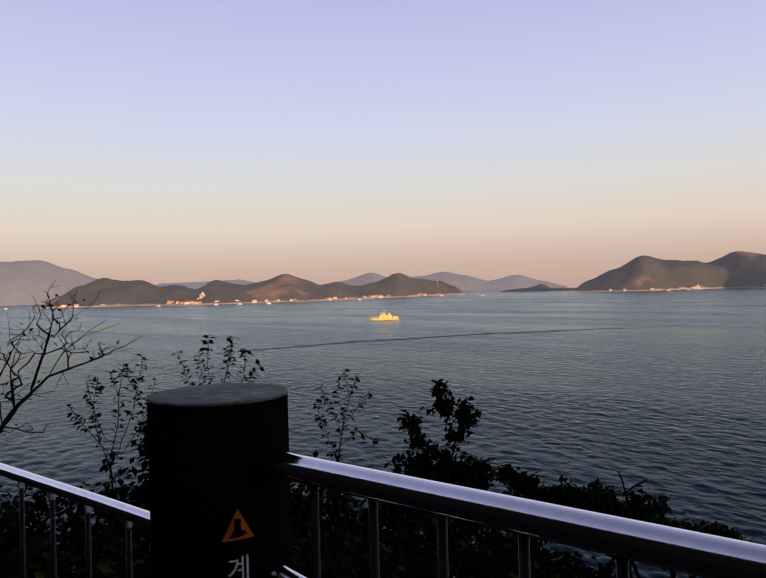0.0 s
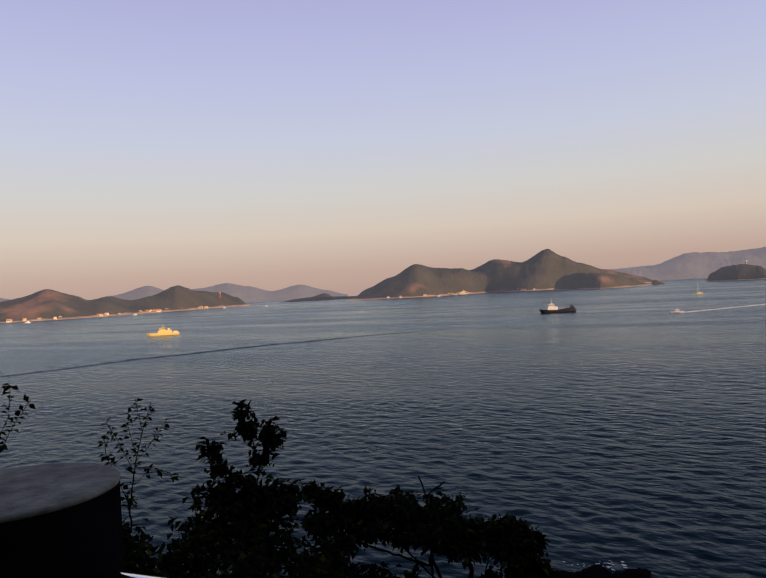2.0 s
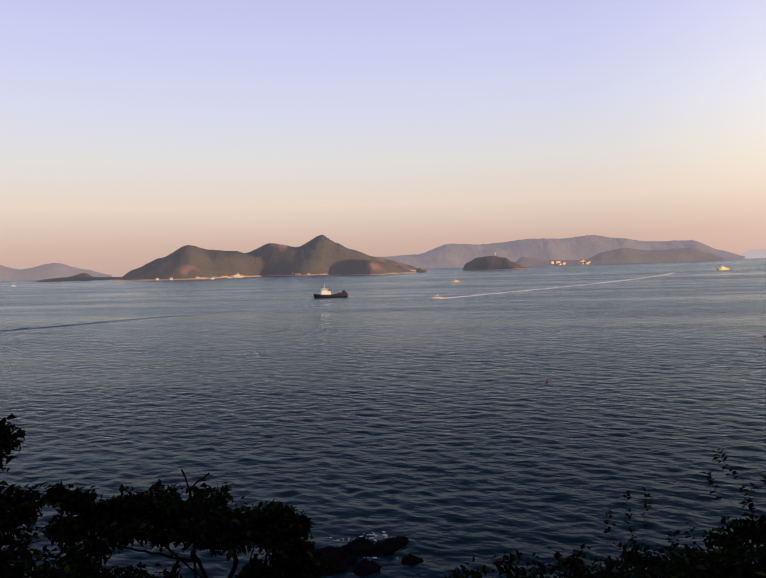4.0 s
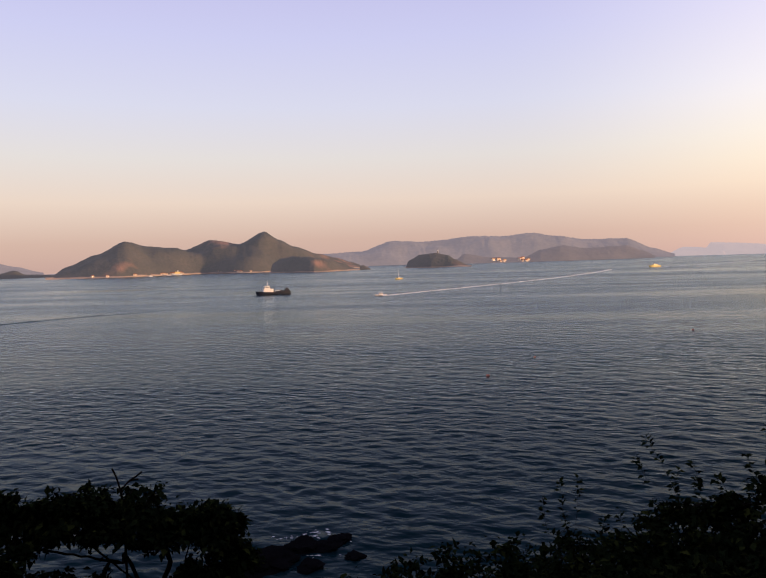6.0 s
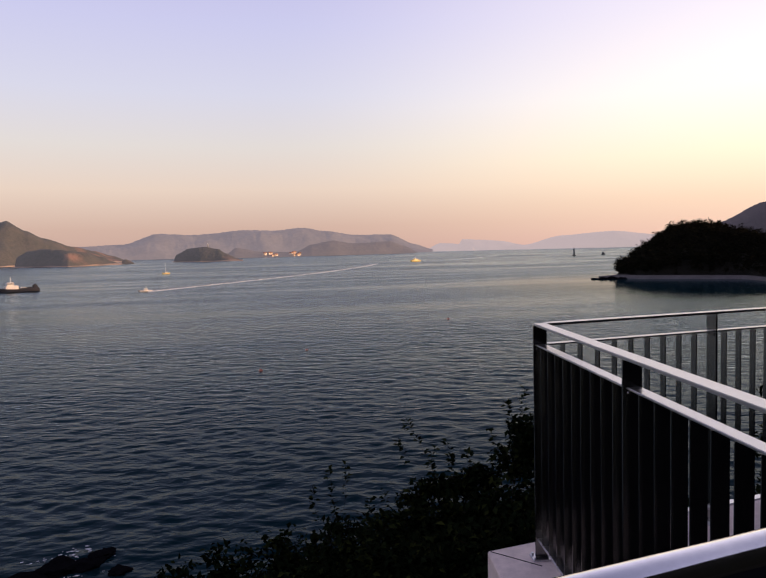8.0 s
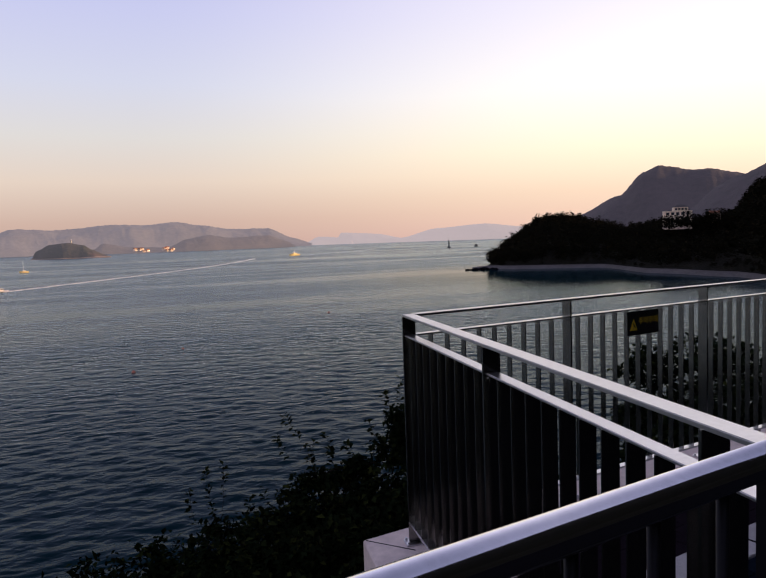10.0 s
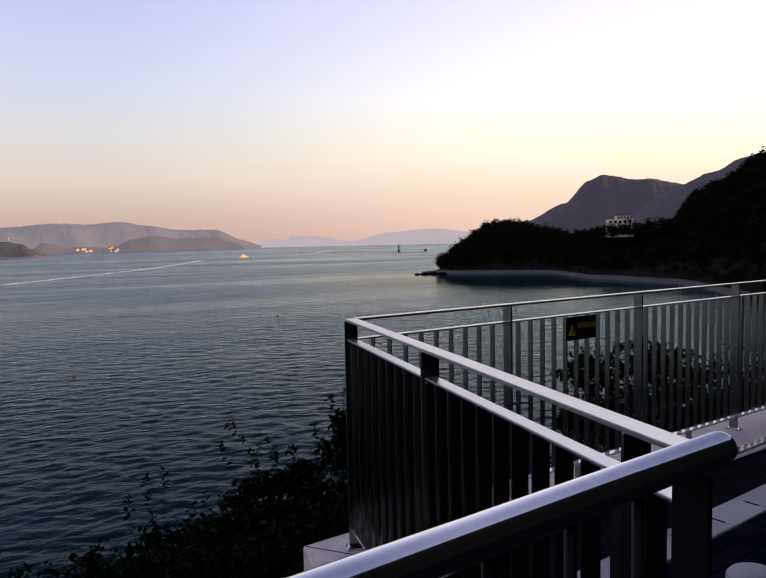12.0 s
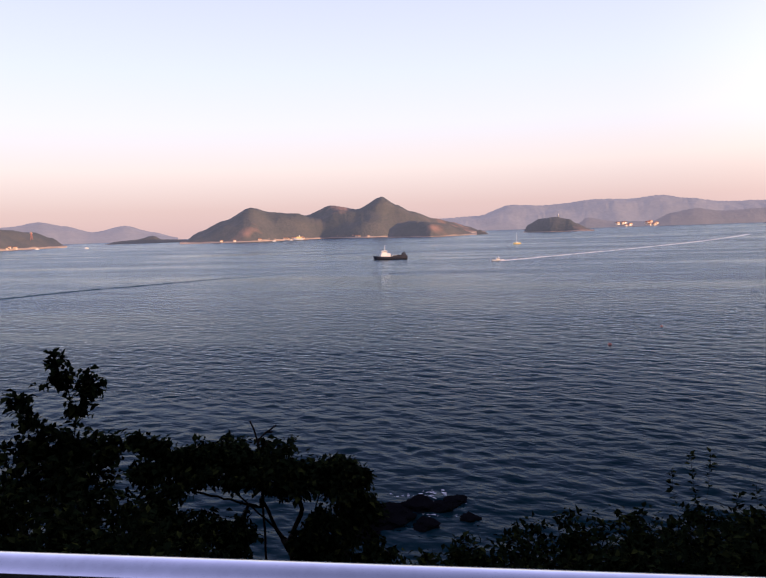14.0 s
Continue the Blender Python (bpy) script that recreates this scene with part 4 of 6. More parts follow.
for k in range(13):
    u = -1.784 - 0.235 * k
    z = float(smooth_line([(-5.2, 0.86), (-4.0, 0.945), (-2.6, 0.979), (-1.3, 0.987)], u)) - 0.022
    if bar is None:
        bar = part("baluster", tube([(0, 0, 0), (0, 0, z - 0.03)], 0.008, 10), DARK_STEEL, low)
        bar.matrix_basis = Matrix.Translation((u, 1.0, 0.02))
        clip = part("clip", box(-0.009, 0.009, -0.009, 0.009, -0.020, 0.004, 0.002), STEEL, low)
        clip.matrix_basis = Matrix.Translation((u, 1.0, z))
    else:
        again(bar, "baluster", Matrix.Translation((u, 1.0, 0.02)) @ Matrix.Diagonal((1, 1, z / 0.957, 1)), low)
        again(clip, "clip", Matrix.Translation((u, 1.0, z)), low)

PILLAR = Vector((-0.400, 1.620, 0))
PR = 0.163
pillar = thing("round_pillar", "thick round black pillar with a dusty grey top and a warning sticker", "pillar", at=PILLAR)
part("shaft", lathe([(PR, 0.0), (PR, 0.4), (PR, 0.9), (PR, 1.351)], 72), BLACK, pillar, "black painted steel shaft")
part("cap", lathe([(PR + 0.001, 1.351), (PR + 0.001, 1.357), (PR - 0.003, 1.3585), (PR - 0.006, 1.359), (PR - 0.06, 1.360), (0.02, 1.361)], 72), CAP, pillar, "dusty grey concrete top")
face = math.degrees(math.atan2(-PILLAR.y, -PILLAR.x)) + 11.5      # direction of the sticker round the shaft


def wrap(name, pts, z0, material, parent, lift, label=""):
    """A thin film wrapped on the shaft. pts: outline in metres (along, up)."""
    bm = bmesh.new()
    vs = []
    for x, z in pts:
        vs.append(bm.verts.new((x, z, 0)))
    bmesh.ops.contextual_create(bm, geom=vs)
    for _ in range(2):
        bmesh.ops.subdivide_edges(bm, edges=bm.edges[:], cuts=1, use_grid_fill=True)
    bmesh.ops.triangulate(bm, faces=bm.faces[:])
    for v in bm.verts:
        a = radians(face) + v.co.x / PR
        v.co = Vector(((PR + lift) * math.cos(a), (PR + lift) * math.sin(a), z0 + v.co.y))
    return part(name, bm, material, parent, label)


st = wrap("sticker", [(-0.036, 0), (0.036, 0), (0, 0.068)], 1.058, ORANGE, pillar, 0.0012, "orange warning triangle")
wrap("pictogram", [(-0.020, 0.006), (0.002, 0.006), (0.022, 0.012), (0.006, 0.022), (0.006, 0.045), (-0.008, 0.048), (-0.008, 0.024)], 1.058, BLACK, st, 0.0032)
la = radians(face)
for z, body in ((0.992, "계"),):
    place = Vector(((PR + 0.0012) * math.cos(la), (PR + 0.0012) * math.sin(la), z))
    letters("lettering", body, 0.058, WHITE_FILM, pillar, Matrix.Translation(place) @ Matrix.Rotation(la + math.pi / 2, 4, "Z") @ pose(0, 0, 0, 90, 0, 0), bend=PR)

# bollard on the paving
bol = thing("bollard", "short round pale bollard with a shallow domed top", "bollard", at=at_rail(2.52, 1.63, 0.03))
part("body", lathe([(0.112, -0.02), (0.112, 0.20), (0.108, 0.206)], 40), GRANITE, bol)
part("dome", lathe([(0.109, 0.206), (0.112, 0.212), (0.098, 0.228), (0.06, 0.246), (0.02, 0.254), (0.004, 0.255)], 40), GRANITE, bol, "domed pale top")


# ---------------------------------------------------------------- plants
def plant(name, label, category, base, trunk, lobes, tips, leaf, per_tip, seed, bark_r, leaf_mat, droop=0.2, spread=0.10, wig=0.12, step=0.16, shape=0.42, group="", upright=0.0, along=0.0, shoots=(), shoot_leaves=26):
    """A woody plant. trunk: points from its base up, relative to it; lobes: (x, y, z, rx, ry, rz, weight) of its crown.
    Twig tips are sown in the lobes, each joined to the nearest wood below it; leaves sit in tufts on the tips.
    shoots: long free stems, as points from their foot to their tip, with shoot_leaves leaves to the metre set along them."""
    rnd = random.Random(seed)
    nodes = [Vector(p) for p in trunk]
    parent = [-1] + list(range(len(trunk) - 1))
    # finer trunk
    fine, fp = [nodes[0]], [-1]
    for a, b in zip(nodes, nodes[1:]):
        n = max(1, int((b - a).length / step))
        for i in range(1, n + 1):
            w = Vector((rnd.gauss(0, 1), rnd.gauss(0, 1), 0)) * wig * step * 0.5
            fine.append(a.lerp(b, i / n) + w)
            fp.append(len(fine) - 2)
    nodes, parent = fine, fp
    total = sum(l[6] for l in lobes)
    goals = []
    for x, y, z, rx, ry, rz, wgt in lobes:
        for _ in range(max(1, int(tips * wgt / total))):
            d = Vector((rnd.gauss(0, 1), rnd.gauss(0, 1), rnd.gauss(0, 1))).normalized() * rnd.random() ** 0.4
            goals.append(Vector((x + d.x * rx, y + d.y * ry, z + d.z * rz)))
    goals.sort(key=lambda g: (g - nodes[-1]).length)
    ends = []
    arr = np.array([n[:] for n in nodes])
    stems = []
    for s in shoots:
        pts = [Vector(p) for p in s]
        k = int(((arr - np.array(pts[0])) ** 2).sum(1).argmin())
        last, stem = k, []
        for a, b in zip([nodes[k]] + pts, pts):
            n = max(1, int((b - a).length / (step * 0.6)))
            for i in range(1, n + 1):
                nodes.append(a.lerp(b, i / n) + Vector((rnd.gauss(0, 1), rnd.gauss(0, 1), rnd.gauss(0, 1))) * wig * step * 0.25)
                parent.append(last)
                last = len(nodes) - 1
                stem.append(last)
        stems.append(stem)
        arr = np.vstack([arr, np.array([nodes[i][:] for i in stem])])
    for g in goals:
        d = arr - np.array(g)
        cost = np.sqrt((d ** 2).sum(1)) + 0.9 * np.maximum(0, d[:, 2])
        if upright:
            cost = np.hypot(d[:, 0], d[:, 1]) + upright * np.abs(d[:, 2]) + 3.0 * np.maximum(0, d[:, 2] + 0.12)
        k = int(cost.argmin())
        a = nodes[k]
        L = (g - a).length
        n = max(1, int(L / step))
        fresh = []
        last = k
        sag = Vector((0, 0, L * droop * 0.5))
        for i in range(1, n + 1):
            f = i / n
            w = Vector((rnd.gauss(0, 1), rnd.gauss(0, 1), rnd.gauss(0, 1))) * wig * step
            q = a.lerp(g, f) + sag * math.sin(f * math.pi) * 0.6 + (w if i < n else Vector())
            nodes.append(q)
            parent.append(last)
            last = len(nodes) - 1
            fresh.append(q[:])
        arr = np.vstack([arr, np.array(fresh)])
        ends.append(last)
    weight = [0.0] * len(nodes)
    for stem in stems:
        weight[stem[-1]] += 1.5
    for e in ends:
        weight[e] += 1
    for i in range(len(nodes) - 1, 0, -1):
        weight[parent[i]] += weight[i]
    top = max(weight[0], 1)
    rad = [max(0.0016, bark_r * (max(w, 0.6) / top) ** shape) for w in weight]
    # wood: tapered five-sided lengths, each joined to the wood it springs from
    V, F, ring, main = [], [], {}, {}

    def circle(q, d, r):
        s = d.cross(Vector((0.3, 0.2, 1))).normalized()
        t = d.cross(s).normalized()
        k0 = len(V)
        V.extend(q + (s * math.cos(math.tau * j / 5) + t * math.sin(math.tau * j / 5)) * r for j in range(5))
        return list(range(k0, k0 + 5))

    ring[0] = circle(nodes[0], Vector((0, 0, 1)), rad[0])
    for i in range(1, len(nodes)):
        if parent[i] not in main or weight[i] > weight[main[parent[i]]]:
            main[parent[i]] = i
    for i in range(1, len(nodes)):
        a, b = nodes[parent[i]], nodes[i]
        d = b - a if (b - a).length > 1e-5 else Vector((0, 0, 0.01))
        ring[i] = circle(b, d, rad[i])
        if main[parent[i]] == i:
            low_ring = ring[parent[i]]
        else:
            low_ring = circle(a, d, min(rad[parent[i]], rad[i] * 1.3))
            low_ring[0] = ring[parent[i]][0]
        for j in range(5):
            F.append((low_ring[j], low_ring[(j + 1) % 5], ring[i][(j + 1) % 5], ring[i][j]))
    e = thing(name, label, category, at=base, group=group)
    raw("trunk", V, F, BARK, e, smooth=True)
    if per_tip or (stems and shoot_leaves):
        LV, LF = [], []
        for stem in stems:
            # paired leaves that lean towards the tip and hang a little
            line = [nodes[i] for i in stem]
            far = [0.0]
            for a, b in zip(line, line[1:]):
                far.append(far[-1] + (b - a).length)
            for i in range(int(far[-1] * shoot_leaves)):
                w = far[-1] * (0.22 + 0.78 * rnd.random() ** 0.75)
                j = max(j for j in range(len(far)) if far[j] <= w)
                j = min(j, len(line) - 2)
                f = (w - far[j]) / max(1e-6, far[j + 1] - far[j])
                q = line[j].lerp(line[j + 1], min(1.0, f))
                out = (line[j + 1] - line[j]).normalized()
                turn = rnd.random() * math.tau
                s = out.cross(Vector((0.2, 0.1, 1))).normalized()
                s = (s * math.cos(turn) + out.cross(s) * math.sin(turn)).normalized()
                d = (s * 0.85 + out * 0.5 + Vector((0, 0, -droop * 0.9 + rnd.gauss(0, 0.25)))).normalized()
                q = q + d * leaf * 0.12
                side = d.cross(Vector((rnd.gauss(0, 0.4), rnd.gauss(0, 0.4), 1))).normalized()
                n = side.cross(d)
                L = leaf * rnd.uniform(0.7, 1.2)
                W = L * rnd.uniform(0.24, 0.36)
                k0 = len(LV)
                LV += [q, q + d * L * 0.45 + side * W + n * W * 0.35, q + d * L - n * L * 0.12, q + d * L * 0.45 - side * W + n * W * 0.35, q + d * L * 0.45]
                LF += [(k0, k0 + 4, k0 + 1), (k0 + 4, k0 + 2, k0 + 1), (k0, k0 + 3, k0 + 4), (k0 + 4, k0 + 3, k0 + 2)]
        for tip in ends if per_tip else ():
            c = nodes[tip]
            back = nodes[parent[tip]]
            out = (c - back).normalized() if (c - back).length > 1e-5 else Vector((0, 0, 1))
            count = max(1, int(rnd.gauss(per_tip, per_tip * 0.35))) if per_tip >= 1 else int(rnd.random() < per_tip)
            for _ in range(count):
                q = c
                if along and rnd.random() > 0.45:
                    k, walkback = tip, rnd.random() * along
                    while parent[k] > 0 and walkback > 0:
                        walkback -= (nodes[k] - nodes[parent[k]]).length
                        k = parent[k]
                    q = nodes[k].lerp(nodes[parent[k]], rnd.random()) if parent[k] >= 0 else nodes[k]
                q = q - out * rnd.random() * spread * 2.2 + Vector((rnd.gauss(0, 1), rnd.gauss(0, 1), rnd.gauss(0, 1))) * spread * 0.5
                d = (out * rnd.uniform(0.1, 0.9) + Vector((rnd.gauss(0, 0.7), rnd.gauss(0, 0.7), rnd.gauss(-droop, 0.6)))).normalized()
                s = d.cross(Vector((rnd.gauss(0, 0.4), rnd.gauss(0, 0.4), 1))).normalized()
                n = s.cross(d)
                L = leaf * rnd.uniform(0.6, 1.25)
                W = L * (rnd.uniform(0.32, 0.46) if leaf_mat is LEAF_FINE else rnd.uniform(0.22, 0.36))
                k0 = len(LV)
                LV += [q, q + d * L * 0.45 + s * W + n * W * 0.35, q + d * L - n * L * 0.12, q + d * L * 0.45 - s * W + n * W * 0.35, q + d * L * 0.45]
                LF += [(k0, k0 + 4, k0 + 1), (k0 + 4, k0 + 2, k0 + 1), (k0, k0 + 3, k0 + 4), (k0 + 4, k0 + 3, k0 + 2)]
        raw("crown", LV, LF, leaf_mat, e)
    return e


def stand(yaw, r):
    return polar(yaw, r, slope_z(r) - 0.15)


def lobe(base, yaw, el, r, rx, rz, w, ry=None):
    """A crown lobe centred at a yaw, elevation and distance from the lookout."""
    p = polar(yaw, r, EYE + r * math.tan(radians(el))) - base
    return (p.x, p.y, p.z, rx, ry or rx, rz, w)


def trunk_to(base, yaw, el, r, lean=0.1):
    p = polar(yaw, r, EYE + r * math.tan(radians(el))) - base
    return [(0, 0, 0), (p.x * 0.35 + lean, p.y * 0.3, p.z * 0.4), (p.x * 0.8, p.y * 0.8 + lean * 0.5, p.z * 0.75), (p.x, p.y, p.z)]


def shoot(base, r, *ways):
    """A free stem through places given as (yaw, elevation) at a distance from the lookout."""
    return [polar(yw, r, EYE + r * math.tan(radians(el))) - base for yw, el in ways]


# bare tree
b = stand(31.5, 8.0)
plant("bare_tree", "bare dark tree with a few last leaves", "tree", b, [(0, 0, 0)] + shoot(b, 7.5, (31.0, -14.5), (30.1, -10.1)),
      [lobe(b, 26.0, -3.2, 7.4, 0.40, 0.26, 5), lobe(b, 22.6, -4.0, 7.4, 0.36, 0.08, 4), lobe(b, 25.8, -0.6, 7.4, 0.26, 0.28, 6), lobe(b, 29.2, -3.6, 7.5, 0.45, 0.36, 6),
       lobe(b, 32.5, -3.5, 7.6, 0.7, 0.6, 6), lobe(b, 29.0, -6.8, 7.5, 0.35, 0.20, 4), lobe(b, 28.0, -9.5, 7.5, 0.35, 0.12, 2)],
      330, 0.05, 0.25, 11, 0.030, LEAF_FINE, wig=0.06, shape=0.46, step=0.13, droop=-0.1, shoot_leaves=0,
      shoots=[shoot(b, 7.4, (29.8, -9.5), (28.5, -7.8), (26.5, -5.9), (23.7, -5.0), (21.2, -4.0), (19.7, -3.2)),
              shoot(b, 7.4, (26.5, -5.9), (25.4, -4.1), (24.0, -3.0), (21.3, -2.1)),
              shoot(b, 7.4, (27.8, -7.2), (26.7, -4.0), (26.0, -1.4), (26.4, 0.4)),
              shoot(b, 7.4, (26.0, -2.9), (24.7, -1.5), (23.2, -0.5), (22.6, 0.5)),
              shoot(b, 7.4, (25.4, -4.1), (23.7, -2.7), (22.4, -1.8)),
              shoot(b, 7.4, (28.8, -8.2), (29.0, -5.3), (28.3, -2.8)),
              shoot(b, 7.4, (30.0, -6.3), (28.7, -3.5), (27.3, -1.4)),
              shoot(b, 7.4, (27.8, -7.2), (26.1, -7.0), (25.4, -5.6)),
              shoot(b, 7.4, (25.6, -5.4), (25.1, -6.7), (25.9, -7.3)),
              shoot(b, 7.4, (23.7, -5.0), (21.9, -4.4), (20.3, -4.1)),
              shoot(b, 7.4, (26.7, -4.0), (27.7, -2.5), (27.6, -1.0)),
              shoot(b, 7.4, (30.4, -9.4), (30.9, -5.8), (31.4, -2.3)),
              shoot(b, 7.4, (24.7, -1.5), (24.6, -0.4), (24.3, 0.7))])
# saplings
b = stand(21.8, 6.4)
plant("sapling", "thin many-stemmed sapling with sparse small leaves", "sapling", b, trunk_to(b, 22.2, -14.0, 6.4, 0.03),
      [lobe(b, 22.4, -12.6, 6.4, 0.08, 0.06, 1)], 5, 0.066, 5, 21, 0.009, LEAF_FINE, spread=0.05, wig=0.10, shape=0.4, step=0.10, droop=0.45, shoot_leaves=50,
      shoots=[shoot(b, 6.4, (22.3, -13.2), (23.2, -10.6), (23.4, -8.0), (23.0, -6.2)), shoot(b, 6.35, (22.3, -12.5), (21.7, -10.0), (21.5, -7.4), (21.1, -5.3)),
              shoot(b, 6.4, (21.8, -12.2), (20.6, -9.3), (20.0, -6.7), (19.7, -4.8)), shoot(b, 6.45, (22.3, -12.2), (24.2, -9.7), (25.2, -8.2)),
              shoot(b, 6.4, (21.4, -12.2), (19.9, -10.2), (18.8, -6.8)), shoot(b, 6.3, (22.6, -11.0), (23.3, -9.1), (23.9, -6.4)),
              shoot(b, 6.4, (21.6, -7.6), (21.9, -6.6), (22.2, -5.8)), shoot(b, 6.4, (20.2, -7.6), (20.8, -6.6), (20.9, -5.6))])
b = stand(14.2, 6.7)
plant("sapling", "upright leafy sapling with several thin stems", "sapling", b, trunk_to(b, 14.0, -11.0, 6.7, 0.03),
      [lobe(b, 13.6, -8.4, 6.7, 0.30, 0.10, 3)], 14, 0.068, 6, 22, 0.009, LEAF_FINE, spread=0.05, wig=0.10, shape=0.4, step=0.10, droop=0.45, shoot_leaves=52,
      shoots=[shoot(b, 6.7, (14.6, -9.8), (16.3, -7.0), (17.0, -4.6)), shoot(b, 6.65, (14.2, -9.5), (14.7, -5.9), (14.5, -3.3)), shoot(b, 6.7, (13.8, -9.5), (13.2, -6.4), (12.6, -3.6)),
              shoot(b, 6.7, (13.0, -9.5), (11.8, -6.8), (11.6, -4.6)), shoot(b, 6.75, (12.7, -9.6), (11.4, -7.3), (10.4, -5.9)), shoot(b, 6.7, (13.8, -9.9), (15.1, -7.1), (15.4, -4.7)),
              shoot(b, 6.6, (13.4, -7.2), (12.9, -5.6), (13.1, -4.4))])
b = stand(18.8, 6.6)
plant("sapling", "leafy sapling growing out of a dark shrub", "sapling", b, trunk_to(b, 19.0, -12.5, 6.5, 0.05),
      [lobe(b, 18.6, -9.4, 6.5, 0.14, 0.14, 3), lobe(b, 19.2, -11.0, 6.5, 0.22, 0.14, 5), lobe(b, 18.0, -12.0, 6.5, 0.25, 0.16, 5)], 90, 0.065, 8, 23, 0.010, LEAF, along=0.18, spread=0.06, wig=0.12, shape=0.4, step=0.10,
      shoots=[shoot(b, 6.5, (18.8, -11.0), (18.4, -9.0), (18.2, -7.6)), shoot(b, 6.5, (19.4, -11.5), (19.9, -9.8), (19.8, -8.6))])
b = stand(4.0, 7.2)
plant("sapling", "thin forked sapling with small round leaves", "sapling", b, trunk_to(b, 4.3, -15.4, 7.0, 0.03),
      [lobe(b, 4.0, -13.6, 7.0, 0.10, 0.08, 1)], 6, 0.066, 5, 24, 0.009, LEAF_FINE, spread=0.05, wig=0.10, shape=0.4, step=0.10, droop=0.45, shoot_leaves=52,
      shoots=[shoot(b, 7.0, (4.3, -14.7), (3.8, -11.6), (3.1, -9.2), (3.5, -6.6)), shoot(b, 7.0, (3.8, -12.0), (4.8, -9.6), (5.6, -8.1)), shoot(b, 7.05, (3.6, -11.2), (2.1, -9.5), (1.4, -8.5)),
              shoot(b, 6.95, (3.9, -12.8), (2.4, -11.7), (1.1, -12.7)), shoot(b, 7.0, (4.3, -14.0), (5.6, -10.7), (5.8, -9.1)), shoot(b, 7.0, (3.3, -9.6), (2.7, -8.0), (2.4, -7.0)),
              shoot(b, 7.0, (3.7, -10.4), (4.1, -8.6), (4.0, -7.4))])
# evergreen beside the railing
b = stand(-4.2, 8.6)
plant("small_evergreen", "dark broad-leaved evergreen with a pointed leader", "tree", b, trunk_to(b, -5.0, -14.6, 8.5),
      [lobe(b, -4.7, -8.5, 8.5, 0.05, 0.08, 1.3), lobe(b, -4.9, -9.5, 8.5, 0.12, 0.06, 2), lobe(b, -6.6, -10.4, 8.5, 0.13, 0.13, 4), lobe(b, -6.0, -12.0, 8.5, 0.12, 0.08, 2.2),
       lobe(b, -1.8, -11.2, 8.5, 0.13, 0.07, 2.4), lobe(b, -2.6, -12.7, 8.5, 0.10, 0.05, 1), lobe(b, -4.1, -13.6, 8.5, 0.20, 0.07, 3), lobe(b, -7.0, -14.8, 8.4, 0.22, 0.08, 4),
       lobe(b, -8.0, -15.4, 8.4, 0.15, 0.10, 3), lobe(b, -3.7, -15.2, 8.5, 0.45, 0.15, 9), lobe(b, -1.6, -14.4, 8.5, 0.25, 0.12, 4), lobe(b, -6.9, -16.5, 8.4, 0.30, 0.16, 7),
       lobe(b, -4.2, -17.5, 8.3, 0.65, 0.30, 14), lobe(b, -3.3, -20.5, 8.1, 0.95, 0.42, 16), lobe(b, -1.3, -17.0, 8.3, 0.5, 0.28, 9), lobe(b, -7.2, -20.0, 8.2, 0.5, 0.35, 9)],
      620, 0.105, 9, 31, 0.030, LEAF, along=0.10, spread=0.06, wig=0.14, shoot_leaves=30,
      shoots=[shoot(b, 8.5, (-5.4, -14.3), (-5.7, -12.6), (-5.3, -10.8), (-4.7, -9.3), (-4.6, -7.9)), shoot(b, 8.5, (-5.4, -13.3), (-6.4, -11.7), (-7.3, -10.0)),
              shoot(b, 8.5, (-4.3, -13.8), (-2.6, -12.2), (-1.8, -10.8), (-1.1, -10.5)), shoot(b, 8.5, (-5.1, -10.6), (-3.9, -9.9), (-2.9, -10.2)),
              shoot(b, 8.4, (-6.0, -14.4), (-7.6, -14.3), (-8.7, -14.5)), shoot(b, 8.5, (-2.5, -13.8), (-1.9, -13.0))])
# flat-topped tree
b = stand(-21.9, 10.6)
